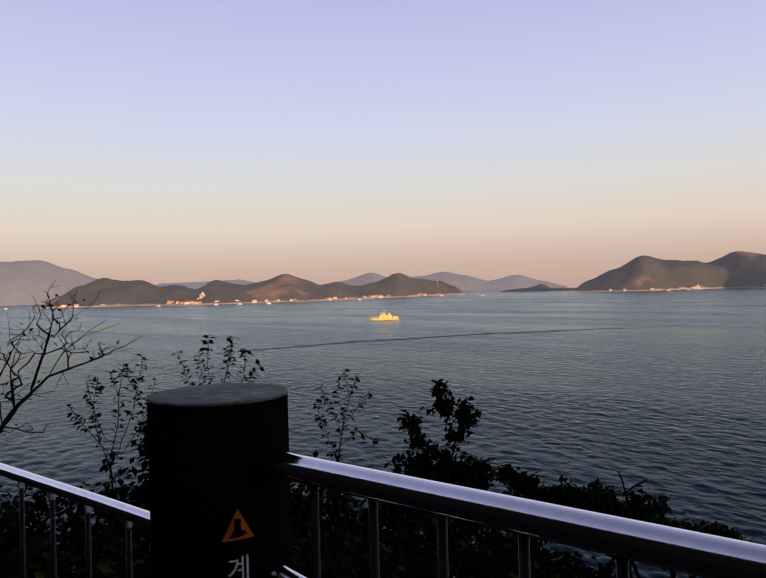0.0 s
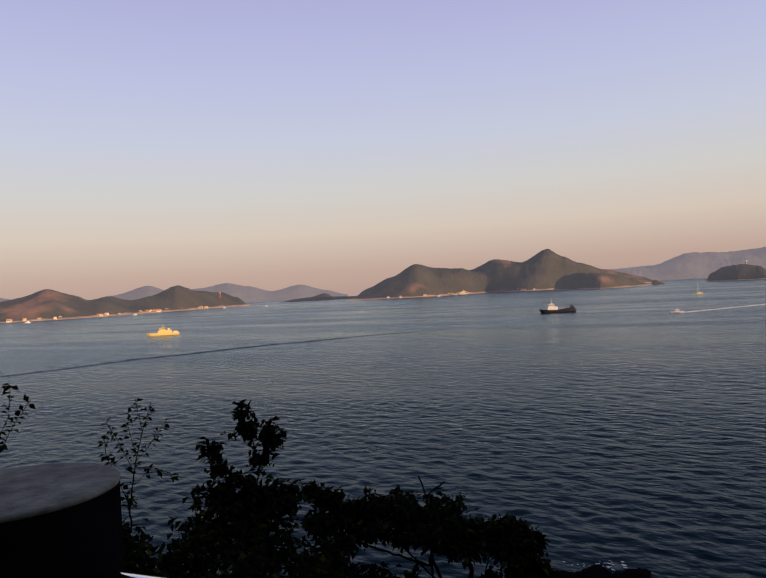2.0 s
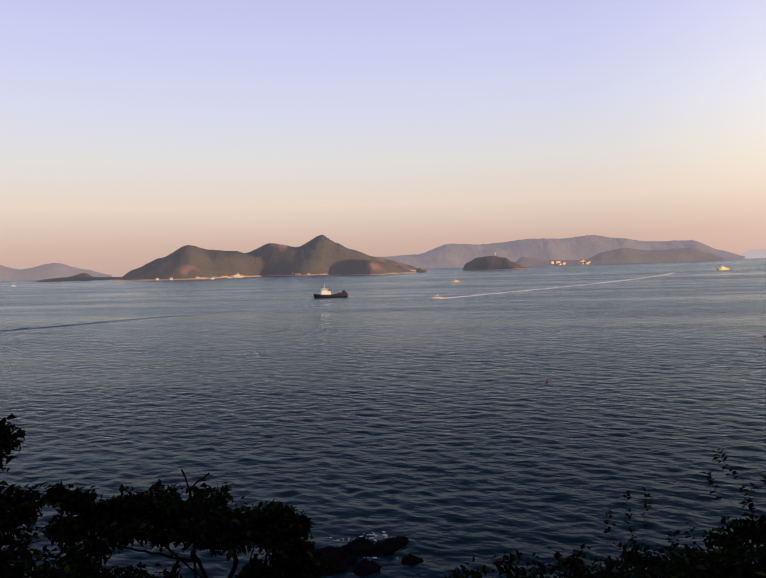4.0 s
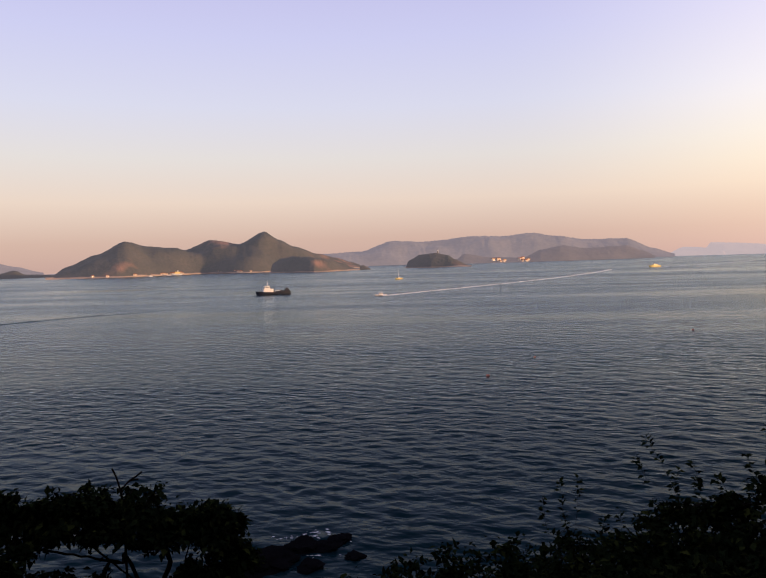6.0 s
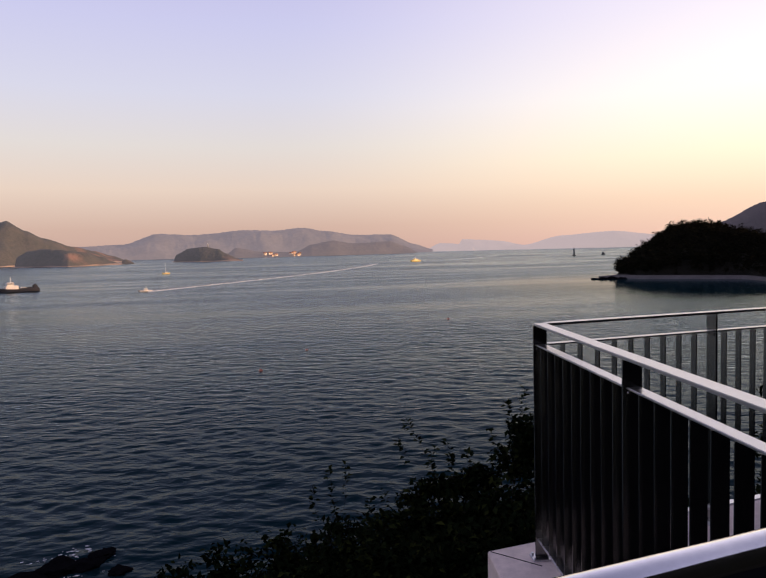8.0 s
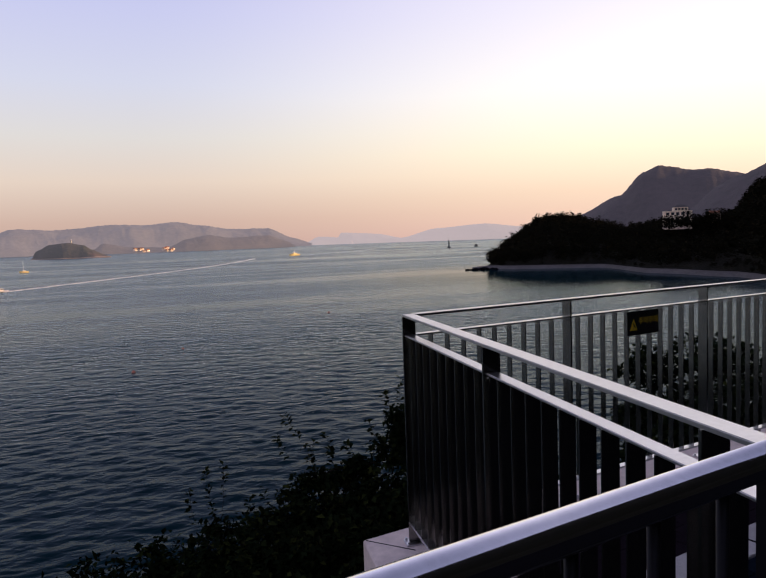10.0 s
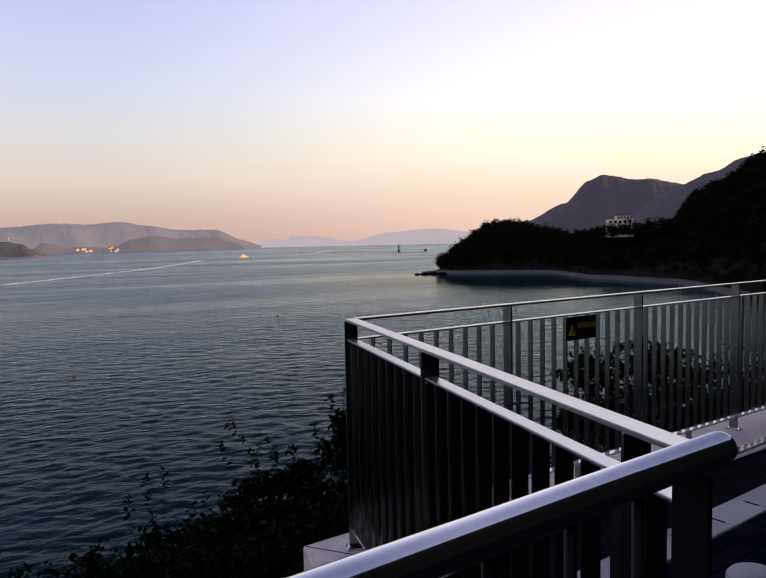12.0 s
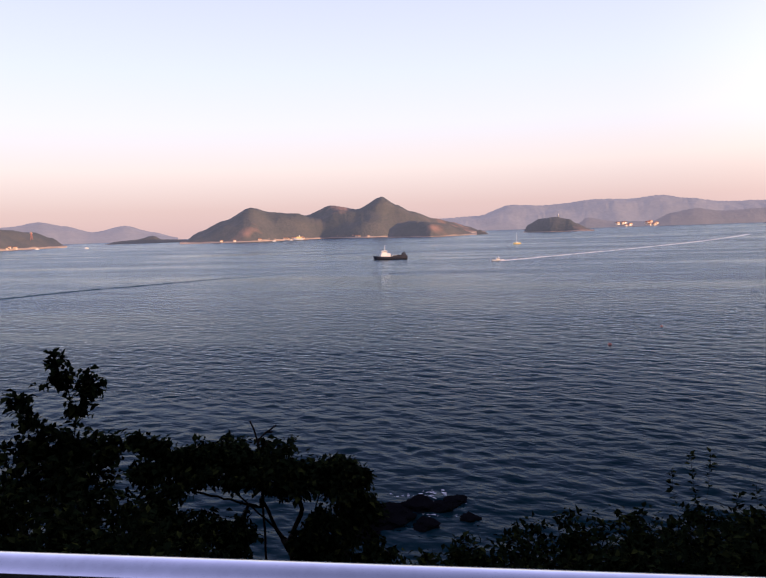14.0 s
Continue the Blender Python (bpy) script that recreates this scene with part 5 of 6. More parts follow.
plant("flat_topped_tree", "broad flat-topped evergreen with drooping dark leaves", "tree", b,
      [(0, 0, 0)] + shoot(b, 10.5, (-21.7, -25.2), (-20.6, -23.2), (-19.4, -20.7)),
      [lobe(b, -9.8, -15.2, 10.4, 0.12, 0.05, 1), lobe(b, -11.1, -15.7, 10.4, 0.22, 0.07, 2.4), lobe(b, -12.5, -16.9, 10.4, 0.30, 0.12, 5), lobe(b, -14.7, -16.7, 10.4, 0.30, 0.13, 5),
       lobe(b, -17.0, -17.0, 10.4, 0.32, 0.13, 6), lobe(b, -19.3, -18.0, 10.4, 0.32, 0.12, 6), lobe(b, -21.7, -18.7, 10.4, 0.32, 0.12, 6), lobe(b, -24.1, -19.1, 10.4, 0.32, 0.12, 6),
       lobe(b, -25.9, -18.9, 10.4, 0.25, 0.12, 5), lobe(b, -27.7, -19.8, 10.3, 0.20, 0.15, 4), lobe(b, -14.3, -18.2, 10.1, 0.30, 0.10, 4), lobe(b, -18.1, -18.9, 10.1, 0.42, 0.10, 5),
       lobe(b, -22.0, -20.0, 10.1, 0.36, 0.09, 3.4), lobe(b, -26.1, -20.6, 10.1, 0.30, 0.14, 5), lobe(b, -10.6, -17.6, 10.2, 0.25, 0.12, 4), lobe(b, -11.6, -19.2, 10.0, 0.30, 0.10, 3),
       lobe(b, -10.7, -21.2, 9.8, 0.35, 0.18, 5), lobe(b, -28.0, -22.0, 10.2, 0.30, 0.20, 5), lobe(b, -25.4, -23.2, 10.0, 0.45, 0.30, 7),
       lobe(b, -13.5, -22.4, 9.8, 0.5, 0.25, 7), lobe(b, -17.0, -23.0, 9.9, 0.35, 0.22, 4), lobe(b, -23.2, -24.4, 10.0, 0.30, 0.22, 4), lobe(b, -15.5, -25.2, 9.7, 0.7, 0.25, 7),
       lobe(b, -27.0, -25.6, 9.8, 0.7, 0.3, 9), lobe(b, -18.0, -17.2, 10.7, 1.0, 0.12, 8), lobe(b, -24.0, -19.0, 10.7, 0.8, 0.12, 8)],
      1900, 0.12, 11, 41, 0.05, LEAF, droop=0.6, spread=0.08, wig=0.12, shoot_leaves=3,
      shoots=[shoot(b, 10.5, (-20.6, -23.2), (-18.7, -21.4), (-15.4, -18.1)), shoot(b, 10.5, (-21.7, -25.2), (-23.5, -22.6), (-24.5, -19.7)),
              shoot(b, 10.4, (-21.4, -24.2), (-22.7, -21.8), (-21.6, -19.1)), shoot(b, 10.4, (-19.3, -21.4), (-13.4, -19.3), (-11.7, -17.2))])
b2 = stand(-19.6, 10.9)
plant("dead_twig", "bare forked twig sticking out of the crown", "twig", b2, [(0, 0, 0)] + shoot(b2, 10.7, (-19.5, -17.8)),
      [lobe(b2, -19.5, -17.6, 10.7, 0.01, 0.01, 1)], 1, 0.04, 0, 42, 0.020, LEAF, wig=0.14, shape=0.3, shoot_leaves=0,
      shoots=[shoot(b2, 10.7, (-19.5, -17.6), (-19.3, -16.1), (-18.8, -14.8)), shoot(b2, 10.7, (-19.4, -16.4), (-20.0, -15.8), (-20.9, -15.2)),
              shoot(b2, 10.7, (-20.1, -15.75), (-20.6, -15.75))])
# bushes by the side fence
b = stand(-64.5, 8.6)
plant("leafy_bush", "tangled dark bush with long arching leafy shoots", "bush", b, trunk_to(b, -65.0, -24.0, 8.4),
      [lobe(b, -69.8, -14.8, 8.5, 0.20, 0.24, 5), lobe(b, -69.4, -16.8, 8.5, 0.26, 0.18, 6), lobe(b, -66.2, -18.2, 8.5, 0.24, 0.11, 5), lobe(b, -64.0, -18.8, 8.5, 0.22, 0.11, 4),
       lobe(b, -61.9, -19.2, 8.5, 0.20, 0.10, 3), lobe(b, -60.3, -19.9, 8.5, 0.18, 0.09, 2.5), lobe(b, -72.5, -16.5, 8.3, 0.34, 0.34, 7), lobe(b, -66.7, -20.8, 8.3, 0.65, 0.26, 12),
       lobe(b, -62.7, -21.6, 8.3, 0.55, 0.20, 9), lobe(b, -71.5, -20.5, 8.0, 0.7, 0.5, 14), lobe(b, -58.8, -22.2, 8.2, 0.45, 0.16, 5), lobe(b, -62.6, -25.0, 7.8, 1.0, 0.45, 14)],
      1200, 0.085, 10, 51, 0.028, LEAF, along=0.14, spread=0.06, wig=0.16, shoot_leaves=46,
      shoots=[shoot(b, 8.5, (-62.9, -19.6), (-62.0, -17.4), (-60.8, -15.1), (-59.9, -13.9)), shoot(b, 8.5, (-61.5, -17.7), (-60.1, -17.0), (-59.2, -15.4)),
              shoot(b, 8.5, (-64.0, -18.4), (-63.4, -15.7)), shoot(b, 8.5, (-66.2, -18.2), (-65.0, -16.5)), shoot(b, 8.5, (-69.9, -17.7), (-69.2, -14.7), (-68.2, -12.6)),
              shoot(b, 8.5, (-70.2, -15.5), (-69.6, -13.2), (-69.8, -11.5)), shoot(b, 8.5, (-68.4, -17.8), (-67.4, -15.9), (-66.8, -14.4)), shoot(b, 8.5, (-61.8, -17.6), (-62.4, -16.2)),
              shoot(b, 8.4, (-67.6, -18.0), (-66.9, -16.4)), shoot(b, 8.5, (-61.0, -19.4), (-60.4, -18.4))])
b = stand(-55.6, 8.4)
plant("leafy_bush", "low straggling bush with thin upright shoots", "bush", b, trunk_to(b, -55.6, -25.0, 8.3),
      [lobe(b, -55.8, -21.9, 8.4, 0.26, 0.10, 4), lobe(b, -53.7, -21.8, 8.4, 0.24, 0.10, 4), lobe(b, -58.4, -21.9, 8.3, 0.24, 0.12, 3), lobe(b, -52.1, -23.2, 8.3, 0.40, 0.14, 5),
       lobe(b, -56.5, -24.2, 8.1, 0.6, 0.24, 9), lobe(b, -50.0, -26.0, 8.0, 0.6, 0.22, 7), lobe(b, -55.0, -26.5, 7.9, 0.9, 0.30, 9)],
      420, 0.074, 9, 52, 0.02, LEAF, along=0.14, spread=0.06, wig=0.15, shoot_leaves=40,
      shoots=[shoot(b, 8.5, (-54.0, -20.9), (-53.8, -18.9), (-53.5, -17.4)), shoot(b, 8.5, (-54.8, -20.6), (-55.0, -17.3)), shoot(b, 8.5, (-52.6, -21.6), (-52.2, -18.6)),
              shoot(b, 8.5, (-58.2, -21.2), (-58.1, -19.1)), shoot(b, 8.4, (-56.6, -21.4), (-56.9, -19.8))])
# tree seen through the long fence
b = at_rail(8.2, 9.5, -7.0)
plant("slope_tree", "open-branched evergreen below the fence", "tree", b, trunk_to(b, -93.0, -15.0, 11.5),
      [lobe(b, -90.5, -10.6, 11.5, 0.55, 0.35, 6), lobe(b, -94.5, -9.6, 11.6, 0.6, 0.35, 6), lobe(b, -92.5, -13.5, 11.4, 0.7, 0.4, 7), lobe(b, -97.5, -11.5, 12.0, 0.9, 0.6, 9),
       lobe(b, -89.2, -14.5, 11.2, 0.4, 0.3, 4), lobe(b, -96, -16.5, 11.5, 1.4, 0.6, 12)], 900, 0.10, 11, 61, 0.06, LEAF, spread=0.09, wig=0.16)


# dense undergrowth on the slope: yaw, distance, elevation of its top, half width
def undergrowth():
    spots = [(31, 5.0, -18.0, 0.8), (25, 4.8, -19.0, 0.8), (18, 4.8, -19.0, 0.8), (11, 5.0, -18.5, 0.8), (5, 5.2, -19.5, 0.8), (-14, 5.8, -25.5, 0.8),
             (33, 6.4, -12.0, 1.0), (29, 5.8, -13.0, 0.8), (24.8, 5.6, -13.8, 0.7), (20.3, 6.2, -11.0, 0.42), (18.6, 5.8, -13.0, 0.6), (14.5, 6.2, -11.5, 0.8), (9.5, 6.2, -12.5, 0.7),
             (5.5, 6.6, -14.8, 0.6), (0.8, 6.8, -15.2, 0.65), (-3.5, 7.0, -18.0, 0.9), (-9.0, 7.2, -19.0, 0.8), (-13.5, 7.0, -23.0, 0.7), (-1.0, 5.6, -21.0, 0.9), (-8.0, 5.8, -23.5, 0.9),
             (-20, 7.2, -26.5, 0.7), (-27, 7.2, -27.0, 0.7), (-33, 7.6, -25.4, 0.8), (-35, 6.9, -27.6, 0.8), (-39, 7.1, -26.6, 0.8), (-43.5, 7.2, -25.4, 0.8), (-48, 7.1, -24.4, 0.8), (-52.5, 7.0, -23.8, 0.8), (-57, 6.8, -23.4, 0.8), (-37, 8.0, -24.4, 0.8), (-41.5, 8.0, -23.4, 0.8), (-46, 8.0, -22.4, 0.85), (-50.5, 7.8, -21.6, 0.85), (-55, 7.4, -21.6, 0.8), (-59, 7.2, -21.4, 0.8),
             (-62, 6.8, -22.5, 0.85), (-67, 6.8, -21.0, 0.85), (-72, 6.8, -20.0, 0.8), (-65, 5.6, -26.0, 0.8), (-61.5, 7.8, -20.5, 0.7), (-65.5, 7.8, -19.0, 0.8), (-69.5, 7.8, -18.0, 0.85), (-73.5, 7.6, -17.5, 0.8), (-70, 5.6, -25.0, 0.9), (-84, 9.6, -18.0, 1.1), (-89.5, 7.6, -15.2, 0.55), (-92.5, 7.6, -12.8, 0.6), (-95.5, 7.6, -11.0, 0.65), (-98.5, 7.8, -9.2, 0.7), (-101.5, 8.0, -7.6, 0.8), (-105, 8.4, -6.0, 0.9), (-109, 8.8, -4.6, 1.0), (-90, 10.4, -18.0, 1.1), (-96, 11.0, -14.5, 1.3),
             (-101, 11.5, -10.5, 1.4), (-106, 12.0, -8.5, 1.6), (-112, 12.5, -7.0, 1.8)]
    for i, (yw, r, el, s) in enumerate(spots):
        b = polar(yw, r, slope_z(r) - 0.1)
        h = EYE + r * math.tan(radians(el)) - b.z
        tips = int(270 + 90 * h)
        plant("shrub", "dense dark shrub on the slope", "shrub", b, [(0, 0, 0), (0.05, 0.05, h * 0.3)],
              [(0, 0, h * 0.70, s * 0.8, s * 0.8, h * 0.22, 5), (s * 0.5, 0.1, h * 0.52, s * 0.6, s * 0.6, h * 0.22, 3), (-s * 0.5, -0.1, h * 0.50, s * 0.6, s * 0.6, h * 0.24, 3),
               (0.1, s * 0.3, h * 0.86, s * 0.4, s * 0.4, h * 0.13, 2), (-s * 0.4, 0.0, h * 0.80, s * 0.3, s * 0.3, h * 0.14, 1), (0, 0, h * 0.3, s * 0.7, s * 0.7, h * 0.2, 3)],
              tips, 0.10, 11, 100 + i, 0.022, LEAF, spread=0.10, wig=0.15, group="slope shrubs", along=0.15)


undergrowth()


# ---------------------------------------------------------------- ships and boats
def hull(L, B, H, sheer=0.25, bow=0.35, draft=0.6):
    """A boat's hull along +x, bow at +x, waterline at z = 0."""
    bm = bmesh.new()
    rows = []
    n = 15
    for i in range(n):
        f = i / (n - 1)
        x = (f - 0.5) * L
        w = B / 2 * (1.0 if f < 1 - bow else math.sqrt(max(0.0, 1 - ((f - 1 + bow) / bow) ** 2.0)) * 0.98 + 0.02)
        w *= 0.86 + 0.14 * min(1, f * 5)
        top = H * (1 + sheer * max(0, (f - 0.45) / 0.55) ** 2 + sheer * 0.3 * max(0, (0.2 - f) / 0.2))
        rake = L * 0.05 * max(0, (f - 0.8) / 0.2)
        rows.append([bm.verts.new((x - rake * 0.3, s * w * k, z)) for s, k, z in
                     ((-1, 1.0, top), (-1, 0.94, 0.25 * H), (-1, 0.6, -draft), (1, 0.6, -draft), (1, 0.94, 0.25 * H), (1, 1.0, top))])
        for v in rows[-1]:
            if v.co.z > 0.5 * H:
                v.co.x += rake
    for a, b in zip(rows, rows[1:]):
        for k in range(6):
            bm.faces.new((a[k], a[(k + 1) % 6], b[(k + 1) % 6], b[k]))
    bm.faces.new(rows[0]), bm.faces.new(rows[-1][::-1])
    bmesh.ops.recalc_face_normals(bm, faces=bm.faces)
    return bm


def windows_strip(x0, x1, y, z0, z1, n):
    bm = bmesh.new()
    w = (x1 - x0) / n
    for i in range(n):
        for s in (-1, 1):
            box(x0 + (i + 0.15) * w, x0 + (i + 0.85) * w, s * y - 0.03, s * y + 0.03, z0, z1, bm=bm)
    return bm


def panes(x0, x1, y, z0, z1, n, parent):
    """A row of cabin windows on both sides."""
    w = (x1 - x0) / n
    first = None
    for i in range(n):
        for s in (-1, 1):
            m = Matrix.Translation((x0 + (i + 0.5) * w, s * y, (z0 + z1) / 2))
            if first is None:
                first = part("window", box(-0.35 * w, 0.35 * w, -0.03, 0.03, (z0 - z1) / 2, (z1 - z0) / 2), GLASS_DARK, parent)
                first.matrix_basis = m
            else:
                again(first, "window", m, parent)


def patrol_ship():
    s = thing("patrol_ship", "patrol ship with the low sun's gold put into its paint", "ship", at=polar(-0.05, 490, SEA), turn=176)
    part("hull", hull(21, 4.4, 1.7), GOLD, s)
    part("deckhouse", box(-5.5, 3.6, -1.7, 1.7, 1.6, 3.5, 0.15), GOLD, s)
    br = part("bridge", box(-1.2, 2.6, -1.4, 1.4, 3.5, 5.3, 0.2), GOLD, s)
    panes(-1.0, 2.4, 1.4, 4.3, 4.95, 5, br)
    part("mast", tube([(0.2, 0, 5.3), (0.0, 0, 7.8)], [0.28, 0.12], 8), GOLD, s)
    part("radar_arm", box(-0.1, 0.2, -0.9, 0.9, 6.6, 6.8, 0.03), GOLD, s)
    part("funnel", box(-4.4, -2.8, -0.7, 0.7, 3.5, 4.9, 0.2), GOLD, s)
    part("rail", tube([(-9.8, 1.9, 2.5), (-6, 2.0, 2.5), (4, 2.0, 2.6), (9.2, 0.7, 3.0), (9.2, -0.7, 3.0), (4, -2.0, 2.6), (-6, -2.0, 2.5), (-9.8, -1.9, 2.5)], 0.05, 5), HULL_WHITE, s)
    part("tender", hull(3.0, 1.2, 0.6), HULL_WHITE, s).location = (-8.0, 0, 2.1)


def work_ship():
    s = thing("work_ship", "dark-hulled work ship with white wheelhouse forward", "ship", at=polar(-32.55, 497, SEA), turn=160)
    part("hull", hull(24.5, 6.2, 2.0, 0.5, 0.3), HULL_DARK, s)
    part("deck", box(-11.6, 7.0, -2.6, 2.6, 1.9, 2.06), DECK_RED, s)
    part("bulwark", box(-11.8, -1.0, 2.6, 2.75, 2.0, 2.9, 0.03), HULL_DARK, s)
    part("bulwark", box(-11.8, -1.0, -2.75, -2.6, 2.0, 2.9, 0.03), HULL_DARK, s)
    part("deckhouse", box(0.2, 7.6, -2.2, 2.2, 2.0, 4.4, 0.2), HULL_WHITE, s)
    wh = part("wheelhouse", box(2.6, 6.8, -1.9, 1.9, 4.4, 6.5, 0.2), HULL_WHITE, s)
    panes(2.8, 6.6, 1.9, 5.3, 6.0, 5, wh)
    part("mast", tube([(4.4, 0, 6.4), (4.2, 0, 10.4)], [0.22, 0.08], 8), HULL_WHITE, s)
    part("crosstree", box(4.1, 4.3, -1.2, 1.2, 8.4, 8.55, 0.02), HULL_WHITE, s)
    part("hatch", box(-5.0, -1.5, -1.5, 1.5, 2.06, 3.0, 0.1), HULL_WHITE, s)
    part("winch", box(-11.2, -8.6, -1.8, 1.8, 2.06, 4.6, 0.3), HULL_DARK, s, "dark stern gantry and winch")
    part("derrick", tube([(-8.9, 0, 4.4), (-11.0, 0, 5.6)], 0.16, 6), HULL_DARK, s)


def speed_boat():
    s = thing("fishing_boat", "small white fishing boat under way", "boat", at=polar(-41.5, 431, SEA), turn=155)
    part("hull", hull(8.0, 2.3, 0.75, 0.7, 0.45, 0.3), HULL_WHITE, s)
    c = part("cabin", box(-1.6, 0.8, -0.7, 0.7, 0.7, 2.0, 0.12), HULL_WHITE, s)
    panes(-1.4, 0.7, 0.7, 1.3, 1.8, 3, c)
    part("mast", tube([(-0.6, 0, 2.0), (-0.8, 0, 3.4)], 0.05, 6), HULL_WHITE, s)
    part("stripe", box(-3.8, 1.8, -1.16, 1.16, 0.18, 0.36), HULL_DARK, s)
    part("outboard", box(-4.3, -3.9, -0.3, 0.3, 0.2, 1.2, 0.08), HULL_DARK, s)


def yellow_boat():
    s = thing("passenger_boat", "passenger boat with the sun's yellow put into its paint", "boat", at=polar(-63.7, 1148, SEA), turn=162)
    part("hull", hull(22, 5.4, 2.4), GOLD, s)
    part("cabin", box(-5.5, 3.2, -1.8, 1.8, 1.7, 4.2, 0.2), GOLD, s)
    w = part("wheelhouse", box(-1.0, 2.4, -1.4, 1.4, 4.2, 6.2, 0.2), HULL_WHITE, s)
    panes(-0.8, 2.2, 1.4, 5.0, 5.7, 3, w)
    part("mast", tube([(-0.5, 0, 6.2), (-0.7, 0, 8.8)], 0.14, 6), HULL_WHITE, s)


def sail_boat():
    s = thing("sailing_boat", "small pale boat with a tall thin mast", "boat", at=polar(-43.15, 803, SEA), turn=150)
    part("hull", hull(8.5, 3.0, 1.5), GOLD, s)
    part("cabin", box(-2.0, 1.2, -0.9, 0.9, 1.4, 2.6, 0.2), HULL_WHITE, s)
    part("mast", tube([(0.4, 0, 1.4), (0.3, 0, 12.5)], [0.16, 0.07], 6), HULL_WHITE, s)


def small_boats():
    """Moored boats near the far shores: one is built, the others are its copies."""
    s = thing("moored_boat", "small white moored boat near the far shore", "boat", at=polar(-4.95, 1880, SEA), group="moored boats", turn=170)
    part("hull", hull(9.0, 3.0, 1.6), HULL_WHITE, s)
    part("cabin", box(-2.2, 1.4, -1.0, 1.0, 1.4, 3.4, 0.2), HULL_WHITE, s)
    for yw, r, turn in ((-8.35, 1700, 150), (12.0, 1420, 165), (9.6, 1380, 190), (18.4, 1500, 175), (13.9, 1440, 170), (-22.9, 1790, 160), (2.0, 1560, 172), (29.2, 1900, 170), (-24.3, 1880, 150)):
        copy_thing(s, Matrix.Translation(polar(yw, r, SEA)) @ Matrix.Rotation(radians(turn), 4, "Z"))


patrol_ship(), work_ship(), speed_boat(), yellow_boat(), sail_boat(), small_boats()


def buoys():
    b = thing("buoy", "small dark red mooring buoy on the water", "buoy", at=polar(-54.2, 151, SEA), group="buoys")
    part("float", lathe([(0.10, -0.2), (0.32, -0.05), (0.34, 0.12), (0.22, 0.30), (0.05, 0.36)], 14), PYLON_RED, b)
    part("staff", tube([(0, 0, 0.3), (0, 0, 0.75)], 0.035, 6), HULL_DARK, b)
    for yw, r in ((-50.3, 127), (-66.3, 209)):
        copy_thing(b, Matrix.Translation(polar(yw, r, SEA)))
    b.scale = (0.7, 0.7, 0.7)


buoys()


def sea_light():
    t = thing("sea_lighthouse", "dark slender lighthouse on a base in the sea", "lighthouse", at=polar(-76.74, 1416, SEA))
    part("base", lathe([(5.5, -1), (5.5, 2.2), (4.8, 2.6)], 20), SEAWALL, t)
    part("tower", lathe([(2.4, 2.6), (1.7, 10), (1.5, 17), (2.2, 17.4), (2.2, 18)], 16), HULL_DARK, t)
    part("lantern", lathe([(1.2, 18), (1.2, 20.4), (1.5, 20.5), (0.2, 22.4)], 12), HULL_DARK, t)
    t.scale = (0.75, 0.75, 0.75)
    b = thing("moored_barge", "low dark barge lying offshore", "barge", at=polar(-79.0, 1500, SEA), turn=11)
    part("hull", box(-18, 18, -4, 4, -0.5, 2.0, 0.3), HULL_DARK, b)
    part("deckhouse", box(9, 13, -2.5, 2.5, 2.0, 4.4, 0.2), HULL_DARK, b)


sea_light()


def islet_lamp():
    t = thing("islet_lamp", "small white light tower on the islet", "lighthouse", at=polar(-46.5, 2020, EYE + 2020 * math.tan(radians(0.44))))
    part("tower", lathe([(1.6, -4), (1.3, 7), (1.8, 7.2), (1.8, 7.8)], 12), HULL_WHITE, t)
    part("lantern", lathe([(0.9, 7.8), (0.9, 9.6), (0.1, 10.6)], 10), HULL_WHITE, t)
    t.scale = (1.3, 1.3, 1.3)


islet_lamp()


